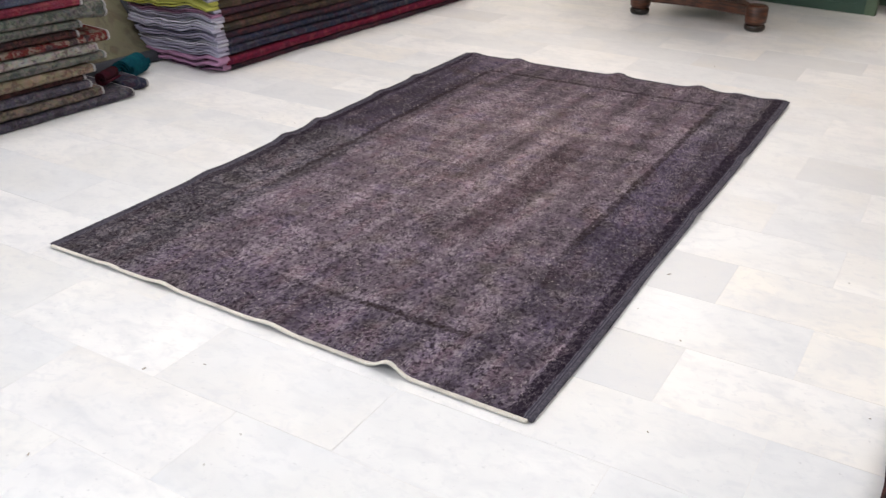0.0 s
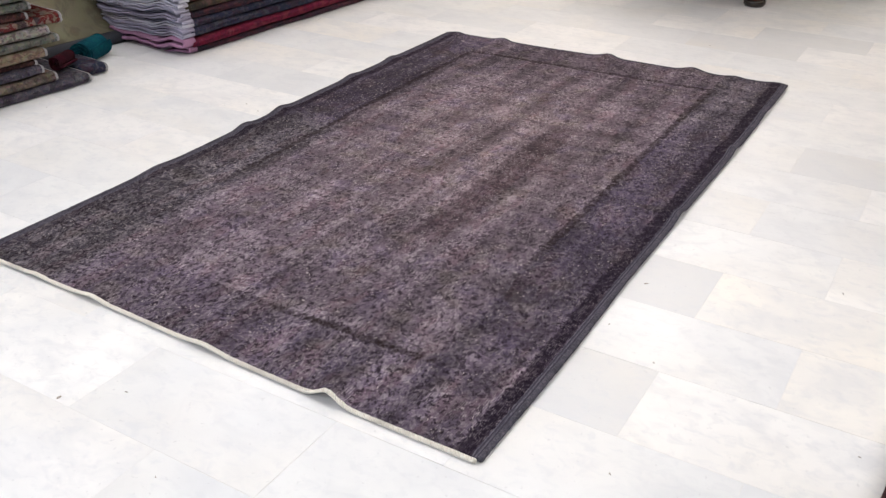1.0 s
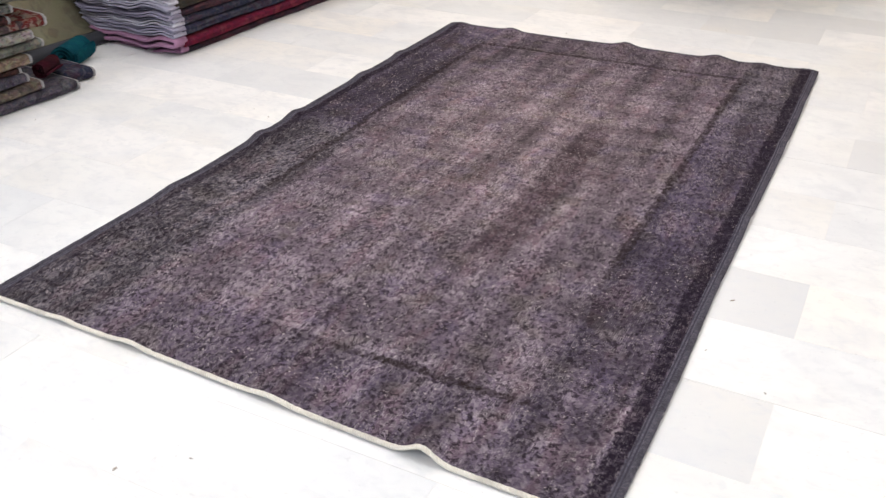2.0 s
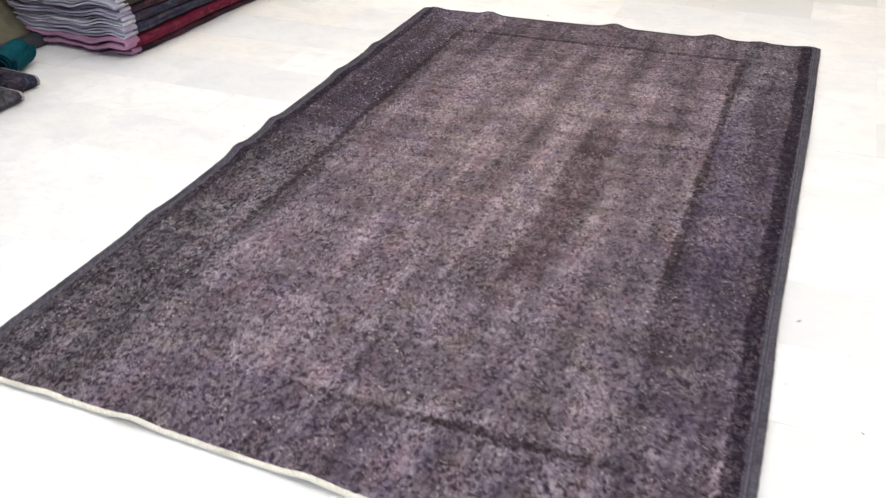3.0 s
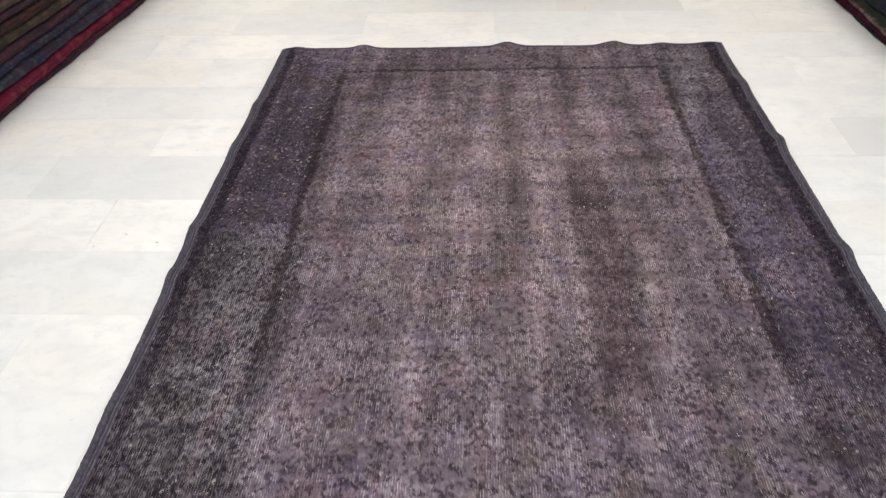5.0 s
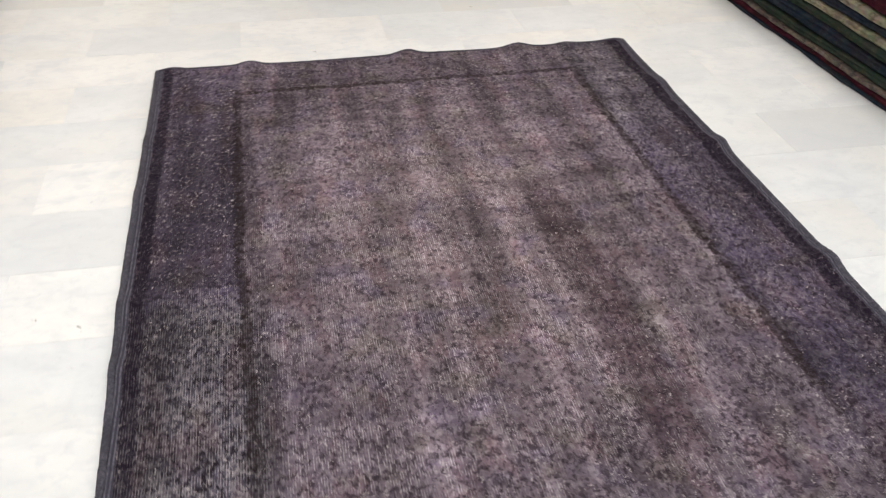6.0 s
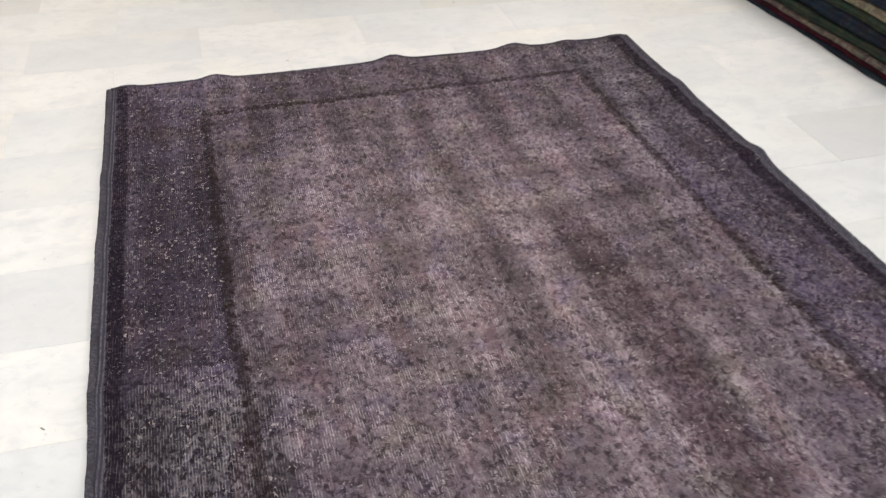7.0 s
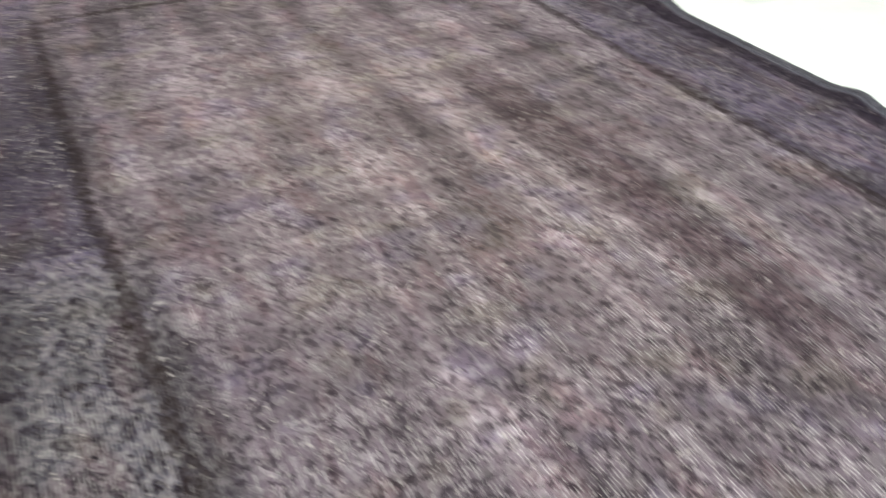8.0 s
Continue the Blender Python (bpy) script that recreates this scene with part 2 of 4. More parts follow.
    # patches of more and of less dye: place, half widths, amount
    for px, py, wx, wy, more in ((0.85, 2.66, 0.05, 0.10, 0.24), (1.06, 2.72, 0.045, 0.12, 0.22), (0.95, 2.42, 0.025, 0.22, -0.14), (1.34, 2.22, 0.055, 0.11, 0.26),
                                 (0.85, 1.55, 0.05, 0.50, 0.14), (1.03, 1.50, 0.035, 0.35, 0.12), (0.60, 2.15, 0.10, 0.10, 0.10), (1.43, 2.14, 0.05, 0.10, -0.22),
                                 (0.45, 2.62, 0.11, 0.10, -0.16), (1.19, 1.82, 0.06, 0.09, -0.14), (0.95, 0.78, 0.03, 0.13, -0.22), (1.54, 0.90, 0.06, 0.13, -0.14),
                                 (1.00, 0.46, 0.04, 0.10, -0.18), (1.72, 2.05, 0.10, 0.15, -0.14), (1.18, 0.79, 0.06, 0.08, 0.16), (0.64, 0.52, 0.10, 0.12, 0.14), (0.40, 0.70, 0.05, 0.07, 0.26), (1.71, 2.70, 0.08, 0.22, 0.26), (0.66, 2.45, 0.07, 0.12, 0.14),
                                 (0.70, 0.60, 0.26, 0.36, 0.20), (0.975, 0.40, 0.025, 0.20, -0.20), (1.06, 0.60, 0.06, 0.14, 0.16), (0.47, 1.35, 0.11, 0.32, -0.15), (0.55, 0.25, 0.25, 0.10, 0.12), (1.73, 1.25, 0.12, 0.50, -0.15), (1.73, 0.80, 0.12, 0.30, -0.07), (0.95, 2.72, 0.60, 0.20, -0.09), (1.50, 1.18, 0.11, 0.20, -0.15), (0.17, 2.30, 0.15, 0.35, -0.10)):
        spot = t.m("MULTIPLY", t.band(xw, px, wx, wx * 0.6), t.band(yw, py, wy, wy * 0.7))
        tone = t.m("MULTIPLY", tone, t.m("ADD", 1.0, t.m("MULTIPLY", spot, more)))
    # the faded middle
    dx, dy = t.m("SUBTRACT", x, 0.95), t.m("MULTIPLY", t.m("SUBTRACT", y, 1.75), 0.6)
    r = t.m("SQRT", t.m("ADD", t.m("MULTIPLY", dx, dx), t.m("MULTIPLY", dy, dy)))
    fade = t.m("SUBTRACT", 1.0, t.step(r, 0.15, 0.80))
    tone = t.m("MULTIPLY", tone, t.fit(fade, 0, 1, 0.92, 1.06))
    # left border: dark and dense beyond the middle, worn and speckled before it
    dense = t.m("MULTIPLY", left, t.step(yw, 1.57, 1.63))
    tone = t.m("MULTIPLY", tone, t.m("SUBTRACT", 1.0, t.m("MULTIPLY", t.m("MULTIPLY", dense, t.m("SUBTRACT", 1.0, t.step(y, 2.2, 2.7))), 0.36)))
    worn_left = t.m("MULTIPLY", t.m("SUBTRACT", 1.0, t.step(xl, 0.28, 0.40)), t.m("SUBTRACT", 1.0, t.step(yw, 1.46, 1.63)))
    tone = t.m("MULTIPLY", tone, t.m("SUBTRACT", 1.0, t.m("MULTIPLY", worn_left, 0.17)))
    hue = t.mix(fade, (0.130, 0.099, 0.124), (0.142, 0.106, 0.117))
    hue = t.mix(t.m("MULTIPLY", border, 0.88), hue, (0.101, 0.078, 0.124))
    hue = t.mix(t.m("MULTIPLY", worn_left, 0.80), hue, (0.070, 0.063, 0.077))
    hue = t.mix(t.m("MULTIPLY", t.step(t.noise(co, 9.0, 2, 0.5), 0.54, 0.66), 0.34), hue, (0.094, 0.072, 0.132))
    hue = t.mix(t.m("MULTIPLY", t.step(t.noise(t.scaled(co, (1, 1, 1), (5, 2, 0)), 8.0, 2, 0.5), 0.56, 0.68), 0.36), hue, (0.128, 0.104, 0.080))
    hue = t.mix(t.m("MULTIPLY", t.step(t.noise(t.scaled(co, (2.2, 0.7, 1), (1, 8, 3)), 6.0, 2, 0.5), 0.54, 0.64), 0.34), hue, (0.148, 0.082, 0.092))
    hue = t.mix(t.m("MULTIPLY", col, 0.55), hue, (0.136, 0.083, 0.096))
    hue = t.mix(t.m("MULTIPLY", t.m("MULTIPLY", right, t.step(y, 2.0, 2.6)), 0.5), hue, (0.108, 0.098, 0.104))
    tc = t.node("ShaderNodeCombineXYZ", X=tone, Y=tone, Z=tone)
    c = t.mix(1.0, hue, tc, "MULTIPLY")
    # tufts: dark roots and pale worn tips, fewest in the faded middle
    contrast = t.m("MULTIPLY", t.m("ADD", t.fit(worn_left, 0, 1, 0.64, 0.94), t.m("MULTIPLY", border, 0.12)), t.fit(t.m("MULTIPLY", fade, t.step(y, 1.0, 2.0)), 0, 1, 1.0, 0.80))
    contrast = t.m("MULTIPLY", contrast, t.fit(t.step(y, 0.3, 1.3), 0, 1, 1.22, 1.0))
    clump = t.fit(t.noise(co, 16.0, 2, 0.5), 0.35, 0.65, -0.035, 0.035)
    tuft_c = t.m("ADD", tuft, clump)
    dark = t.m("MULTIPLY", t.m("SUBTRACT", 1.0, t.step(tuft_c, 0.402, 0.436)), contrast)
    pale = t.m("MULTIPLY", t.step(tuft_c, 0.555, 0.62), contrast)
    c = t.mix(t.m("MULTIPLY", pale, t.m("SUBTRACT", t.fit(worn_left, 0, 1, 0.30, 0.46), t.m("MULTIPLY", dense, 0.14))), c, t.mix(1.0, (0.325, 0.285, 0.295), tc, "MULTIPLY"))
    c = t.mix(t.m("MULTIPLY", dark, t.fit(worn_left, 0, 1, 0.93, 0.94)), c, (0.018, 0.013, 0.017))
    dark2 = t.m("SUBTRACT", 1.0, t.step(tuft2, 0.35, 0.42))
    c = t.mix(t.m("MULTIPLY", dark2, 0.34), c, (0.026, 0.018, 0.024))
    # single knots, each dyed or worn by itself
    bend = t.node("ShaderNodeVectorMath", props=(("operation", "ADD"),))
    t.put(bend.node.inputs[0], t.scaled(co, (105.0, 78.0, 0.0)))
    t.put(bend.node.inputs[1], t.scaled(t.noise(t.scaled(co, (60.0, 50.0, 1.0)), 1.0, 2, 0.5, out=1), (2.4, 2.4, 0.0)))
    knot = t.node("ShaderNodeSeparateColor", Color=t.node("ShaderNodeTexVoronoi", out=1, Vector=bend, Scale=1.0))
    worn_more = t.fit(t.m("ADD", clump, t.m("MULTIPLY", worn_left, 0.03)), -0.08, 0.08, -0.10, 0.10)
    c = t.mix(t.m("MULTIPLY", t.step(t.m("ADD", knot, worn_more), 0.80, 0.86), t.m("MULTIPLY", contrast, t.fit(dense, 0, 1, 0.30, 0.16))), c, t.mix(1.0, (0.33, 0.285, 0.30), tc, "MULTIPLY"))
    c = t.mix(t.m("MULTIPLY", t.m("SUBTRACT", 1.0, t.step(t.m("ADD", knot, worn_more), 0.15, 0.20)), t.m("MULTIPLY", contrast, 0.72)), c, (0.016, 0.011, 0.015))
    # every knot takes the dye a little differently
    grain = t.noise(t.scaled(co, (150.0, 105.0, 120.0), (8, 1, 5)), 1.0, 2, 0.7, twist=0.5)
    gf = t.fit(t.step(grain, 0.36, 0.64), 0, 1, 0.95, 1.21)
    c = t.mix(1.0, c, t.node("ShaderNodeCombineXYZ", X=gf, Y=gf, Z=gf), "MULTIPLY")
    # guard lines
    c = t.mix(t.m("MULTIPLY", t.m("MULTIPLY", line, t.fit(tuft, 0.38, 0.62, 1.1, 0.72)), 0.88), c, (0.019, 0.012, 0.012))
    c = t.mix(t.m("MULTIPLY", guard, t.fit(t.m("ADD", tuft, clump), 0.42, 0.66, 0.97, 0.68)), c, (0.014, 0.009, 0.016))
    # warp lines where the pile is thin, broken into short stitches
    warp = t.m("SINE", t.m("MULTIPLY", t.m("ADD", x, t.m("MULTIPLY", wob, 0.004)), 2 * math.pi / 0.0056))
    bare = t.step(t.m("ADD", t.noise(t.scaled(co, (1.3, 0.8, 1.0)), 7.0, 3, 0.6), t.m("MULTIPLY", worn_left, 0.10)), 0.38, 0.56)
    stitch = t.step(t.noise(t.scaled(co, (178.0, 42.0, 1.0), (3, 3, 0)), 1.0, 1, 0.5), 0.40, 0.55)
    thin = t.m("MULTIPLY", bare, t.m("MULTIPLY", t.step(tuft, 0.42, 0.56), stitch))
    thin = t.m("MAXIMUM", thin, t.m("MULTIPLY", t.m("MULTIPLY", worn_left, 0.72), t.m("MULTIPLY", stitch, t.step(tuft, 0.34, 0.48))))
    c = t.mix(t.m("MULTIPLY", t.m("MULTIPLY", t.step(warp, 0.30, 0.9), t.m("MULTIPLY", thin, off_line)), t.fit(dense, 0, 1, 0.75, 0.60)), c, t.mix(1.0, (0.45, 0.40, 0.41), tc, "MULTIPLY"))
    # single pale tips, in clumps
    tip = t.noise(t.scaled(co, (130.0, 100.0, 120.0), (2, 6, 1)), 1.0, 2, 0.6, twist=0.6)
    tip = t.m("MULTIPLY", t.step(t.m("ADD", tip, t.m("MULTIPLY", dense, 0.025)), 0.62, 0.69), t.m("MAXIMUM", t.m("MULTIPLY", dense, 0.5), t.step(t.noise(co, 13.0, 2, 0.5), 0.42, 0.60)))
    c = t.mix(t.m("MULTIPLY", t.m("MULTIPLY", tip, off_line), 0.76), c, (0.43, 0.375, 0.365))
    # flat-woven edges with cords that run lengthwise
    cords = t.m("SINE", t.m("MULTIPLY", x, 2 * math.pi / 0.0085))
    ribc = t.mix(t.step(cords, -0.5, 0.7), (0.050, 0.045, 0.060), t.mix(t.step(tuft, 0.4, 0.6), (0.078, 0.072, 0.093), (0.130, 0.120, 0.145)))
    c = t.mix(ribs, c, ribc)
    h = t.m("ADD", t.m("MULTIPLY", tuft, 1.0), t.m("ADD", t.m("MULTIPLY", tuft2, 0.8), t.m("MULTIPLY", warp, 0.06)))
    h = t.m("ADD", h, t.m("MULTIPLY", t.m("MULTIPLY", cords, ribs), 0.3))
    return t.finish(c, 0.96, t.bump(h, 0.8, 0.004), specular=0.03, sheen=0.015)


def cord(name, colour, axis, pitch, pale):
    """A stitched cord: oblique ribs along it."""
    t = Tree(name)
    co = t.coords()
    sep = t.nt.nodes.new("ShaderNodeSeparateXYZ")
    t.put(sep.inputs[0], co)
    s = t.m("ADD", sep.outputs[axis], t.m("MULTIPLY", sep.outputs[1 - axis], 0.6))
    rib = t.m("SINE", t.m("MULTIPLY", s, 2 * math.pi / pitch))
    fine = t.noise(co, 120.0, 3, 0.6)
    slow = t.noise(co, 7.0, 3, 0.6)
    c = t.mix(t.step(fine, 0.4, 0.75), colour, pale)
    c = t.mix(t.m("MULTIPLY", t.step(slow, 0.45, 0.65), 0.5), c, tuple(v * 0.55 for v in colour))
    return t.finish(c, 0.9, t.bump(t.m("ADD", t.m("MULTIPLY", rib, 0.6), fine), 0.7, 0.003), specular=0.15)


M_TILE = marble("polished_marble", False)
M_TILE_REST = marble("polished_marble_rest", True)
M_GROUT = plain("grout", (0.72, 0.705, 0.68), 0.8)
M_WALL = plain("plaster", (0.72, 0.69, 0.64), 0.85, 90.0, 0.1, 0.001, 0.05)
M_CEIL = plain("ceiling_paint", (0.80, 0.79, 0.76), 0.9, 90.0, 0.1, 0.001, 0.03)
M_PILE = rug_pile()
M_SELVEDGE = cord("dark_selvedge", (0.064, 0.059, 0.075), 1, 0.009, (0.125, 0.115, 0.138))
M_BINDING = cord("cream_binding", (0.74, 0.69, 0.60), 0, 0.007, (0.82, 0.79, 0.72))
M_MAHOGANY = wood("mahogany", (0.020, 0.007, 0.004), (0.130, 0.042, 0.018), 0.36)
M_EBONY = wood("dark_polish", (0.008, 0.006, 0.005), (0.03, 0.018, 0.012), 0.22)
M_GREEN = plain("green_paint", (0.04, 0.085, 0.06), 0.5, 40.0, 0.15, 0.001, 0.2)
M_GREEN_PALE = plain("pale_green_paint", (0.09, 0.14, 0.085), 0.5, 40.0, 0.15, 0.001, 0.2)
M_BROWN = wood("brown_wood", (0.09, 0.045, 0.025), (0.22, 0.12, 0.07), 0.5)
M_BACKING = plain("lavender_backing", (0.35, 0.335, 0.43), 0.95, 90.0, 0.8, 0.004, 0.38)
M_BACKING_PINK = plain("pink_backing", (0.30, 0.15, 0.25), 0.95, 160.0, 0.6, 0.003, 0.2)
M_BACKING_YELLOW = plain("yellow_backing", (0.33, 0.33, 0.06), 0.95, 160.0, 0.6, 0.003, 0.25)
M_RIM = plain("pale_edge", (0.27, 0.26, 0.26), 0.95, 160.0, 0.6, 0.003, 0.3)
M_OLIVE = wool("olive_backing", (0.150, 0.138, 0.092), (0.105, 0.090, 0.066), (0.18, 0.165, 0.115), 11.0, 0.7, (0.21, 0.20, 0.15), 0.05)
M_BACKING_PALE = plain("pale_backing", (0.46, 0.45, 0.53), 0.95, 90.0, 0.8, 0.004, 0.38)
M_BACKING_DUSK = plain("dusk_backing", (0.27, 0.25, 0.34), 0.95, 160.0, 0.6, 0.003, 0.3)
M_CHARCOAL = plain("charcoal_edge", (0.03, 0.032, 0.04), 0.9, 120.0, 0.5, 0.003, 0.3)
M_TEAL = wool("teal_pile", (0.004, 0.050, 0.070), (0.006, 0.075, 0.09), (0.003, 0.03, 0.05), 30.0, 0.6, (0.03, 0.14, 0.17), 0.08)
M_WHITE_METAL = plain("white_enamel", (0.8, 0.8, 0.78), 0.4)
M_ALU = plain("grey_aluminium", (0.5, 0.5, 0.5), 0.35, metal=0.9)

WOOLS = {
    "slate": wool("slate_pile", (0.055, 0.05, 0.066), (0.10, 0.085, 0.10), (0.03, 0.027, 0.036), 40.0, 0.8),
    "taupe": wool("taupe_pile", (0.105, 0.083, 0.068), (0.045, 0.036, 0.036), (0.16, 0.125, 0.10), 44.0, 0.8),
    "brown": wool("brown_pile", (0.035, 0.017, 0.018), (0.075, 0.032, 0.03), (0.025, 0.02, 0.022), 36.0, 0.8, (0.14, 0.10, 0.09)),
    "beige": wool("beige_pile", (0.17, 0.135, 0.095), (0.10, 0.065, 0.05), (0.24, 0.19, 0.14), 36.0, 0.8),
    "sage": wool("sage_pile", (0.108, 0.108, 0.096), (0.045, 0.050, 0.047), (0.17, 0.155, 0.135), 44.0, 0.8),
    "pale": wool("pale_pile", (0.22, 0.205, 0.185), (0.075, 0.06, 0.06), (0.30, 0.275, 0.25), 44.0, 0.8),
    "floral": wool("floral_pile", (0.10, 0.017, 0.016), (0.19, 0.145, 0.12), (0.035, 0.03, 0.034), 30.0, 0.9),
    "rose": wool("rose_pile", (0.15, 0.024, 0.04), (0.20, 0.055, 0.065), (0.08, 0.015, 0.028), 36.0, 0.7, (0.26, 0.13, 0.14)),
    "crimson": wool("crimson_pile", (0.12, 0.012, 0.030), (0.06, 0.010, 0.024), (0.17, 0.035, 0.048), 34.0, 0.7, (0.22, 0.08, 0.09)),
    "navy": wool("navy_pile", (0.022, 0.025, 0.045), (0.065, 0.06, 0.075), (0.035, 0.018, 0.03), 34.0, 0.8, (0.14, 0.13, 0.15)),
    "plum": wool("plum_pile", (0.038, 0.02, 0.03), (0.085, 0.03, 0.036), (0.024, 0.02, 0.028), 30.0, 0.8, (0.15, 0.11, 0.115)),
    "moss": wool("moss_pile", (0.05, 0.04, 0.027), (0.10, 0.055, 0.048), (0.027, 0.024, 0.024), 30.0, 0.8, (0.15, 0.13, 0.10)),
    "blue": wool("blue_pile", (0.06, 0.066, 0.105), (0.10, 0.10, 0.135), (0.04, 0.04, 0.06), 36.0, 0.8),
    "ink": wool("ink_pile", (0.012, 0.018, 0.028), (0.03, 0.035, 0.04), (0.02, 0.015, 0.02), 22.0, 0.6, (0.075, 0.08, 0.085)),
    "pine": wool("pine_pile", (0.022, 0.032, 0.024), (0.045, 0.04, 0.03), (0.018, 0.02, 0.02), 22.0, 0.6, (0.10, 0.105, 0.085)),
    "wine": wool("wine_pile", (0.034, 0.006, 0.012), (0.06, 0.014, 0.02), (0.02, 0.008, 0.01), 22.0, 0.6, (0.085, 0.035, 0.042)),
    "straw": wool("straw_pile", (0.20, 0.18, 0.125), (0.11, 0.095, 0.065), (0.26, 0.23, 0.17), 30.0, 0.8),
}


# ---------- mesh helpers ----------
def mesh_of(name, verts, faces, material, smooth=True):
    me = bpy.data.meshes.new(name)
    me.from_pydata(verts, [], faces)
    me.materials.append(material)
    if smooth:
        me.polygons.foreach_set("use_smooth", [True] * len(me.polygons))
    me.update()
    return me


def child(name, me, parent, label=""):
    ob = new(name, me)
    ob.parent = parent
    return tagged(ob, label) if label else ob


def part(name, bm, material, parent, label="", smooth=False):
    me = bpy.data.meshes.new(name)
    bmesh.ops.recalc_face_normals(bm, faces=bm.faces)
    for f in bm.faces:
        f.smooth = smooth
    bm.to_mesh(me)
    bm.free()
    me.materials.append(material)
    return child(name, me, parent, label)


def box(x0, x1, y0, y1, z0, z1, bevel=0.0, segments=2):
    bm = bmesh.new()
    bmesh.ops.create_cube(bm, size=1.0, matrix=Matrix.Translation(((x0 + x1) / 2, (y0 + y1) / 2, (z0 + z1) / 2)) @ Matrix.Diagonal((x1 - x0, y1 - y0, z1 - z0, 1)))
    if bevel:
        bmesh.ops.bevel(bm, geom=bm.edges[:], offset=bevel, segments=segments, profile=0.5, affect="EDGES")
    return bm


def thing(name, m, label, category, group="", kind=""):
    ob = new(name)
    ob.empty_display_size = 0.1
    ob.matrix_world = m
    return tagged(ob, label, category, group, kind)


def grid_tube(rings, closed_ends=True):
    """Vertices and faces of a skin over rings of equal length."""
    n = len(rings[0])
    verts = [p for ring in rings for p in ring]
    faces = []
    for i in range(len(rings) - 1):
        for j in range(n):
            k = (j + 1) % n
            faces.append((i * n + j, i * n + k, (i + 1) * n + k, (i + 1) * n + j))
    if closed_ends:
        faces.append(tuple(range(n))[::-1])
        faces.append(tuple(range((len(rings) - 1) * n, len(rings) * n)))
    return verts, faces


def lathe(profile, steps=28):
    rings = [[(r * math.cos(2 * math.pi * j / steps), r * math.sin(2 * math.pi * j / steps), z) for j in range(steps)] for r, z in profile]
    return grid_tube(rings)


# ---------- room ----------
def room_wall(name, x0, x1, y0, y1, z0, z1, label):
    bm = box(x0, x1, y0, y1, z0, z1)
    ob = part(name, bm, M_WALL, None)
    return tagged(ob, label, "wall", kind="structure")


T = 0.2
room_wall("wall_west", ROOM_X0 - T, ROOM_X0, ROOM_Y0 - T, ROOM_Y1 + T, -0.1, ROOM_H, "plain off-white plastered side wall of the shop")
room_wall("wall_east", ROOM_X1, ROOM_X1 + T, ROOM_Y0 - T, ROOM_Y1 + T, -0.1, ROOM_H, "plain off-white plastered side wall of the shop")
room_wall("wall_north", ROOM_X0, ROOM_X1, ROOM_Y1, ROOM_Y1 + T, -0.1, ROOM_H, "plain off-white plastered back wall of the shop")
# front wall with the shop window's opening
WX0, WX1, WZ0, WZ1 = -2.3, 3.5, 0.25, 2.65
south = thing("wall_south", pose(0, 0, 0), "plain off-white front wall around the shop window", "wall", kind="structure")
for nm, q in (("pier", (ROOM_X0, WX0, ROOM_Y0 - T, ROOM_Y0, -0.1, ROOM_H)), ("pier", (WX1, ROOM_X1, ROOM_Y0 - T, ROOM_Y0, -0.1, ROOM_H)),
              ("sill_wall", (WX0, WX1, ROOM_Y0 - T, ROOM_Y0, -0.1, WZ0)), ("lintel", (WX0, WX1, ROOM_Y0 - T, ROOM_Y0, WZ1, ROOM_H))):
    part(nm, box(*q), M_WALL, south)
window = thing("window_1", pose(0, 0, 0), "wide shop window with grey metal frame", "window", kind="structure")
for wx in (WX0 + 0.03, (2 * WX0 + WX1) / 3, (WX0 + 2 * WX1) / 3, WX1 - 0.03):
    part("window_frame", box(wx - 0.03, wx + 0.03, ROOM_Y0 - 0.12, ROOM_Y0 - 0.05, WZ0, WZ1, 0.005), M_ALU, window)
for wz in (WZ0 + 0.03, WZ1 - 0.03):
    part("window_rail", box(WX0 + 0.06, WX1 - 0.06, ROOM_Y0 - 0.115, ROOM_Y0 - 0.055, wz - 0.03, wz + 0.03, 0.005), M_ALU, window)
ceiling = part("ceiling", box(ROOM_X0 - T, ROOM_X1 + T, ROOM_Y0 - T, ROOM_Y1 + T, ROOM_H, ROOM_H + 0.15), M_CEIL, None)
tagged(ceiling, "plain white painted shop ceiling", "ceiling", kind="structure")

M_DIFFUSER = bpy.data.materials.new("lamp_diffuser")
M_DIFFUSER.use_nodes = True
M_DIFFUSER.node_tree.nodes["Principled BSDF"].inputs["Emission Color"].default_value = (1.0, 0.94, 0.86, 1)
M_DIFFUSER.node_tree.nodes["Principled BSDF"].inputs["Emission Strength"].default_value = 3.0
first_light = None
for lx, ly in CEILING_LIGHTS:
    if first_light is None:
        first_light = thing("ceiling_light", pose(lx, ly, ROOM_H), "white rectangular ceiling light, switched on", "ceiling light", "ceiling lights of the shop")
        for q in ((-0.31, -0.29, -0.6, 0.6), (0.29, 0.31, -0.6, 0.6), (-0.29, 0.29, -0.6, -0.58), (-0.29, 0.29, 0.58, 0.6)):
            part("frame", box(*q, -0.07, 0.0, 0.003), M_WHITE_METAL, first_light)
        part("diffuser", box(-0.288, 0.288, -0.578, 0.578, -0.055, -0.045), M_DIFFUSER, first_light, "glowing white diffuser")
    else:
        copy_thing(first_light, pose(lx, ly, ROOM_H))


# ---------- the large rug ----------
RW, RL, RH = 1.84, 3.03, 0.009


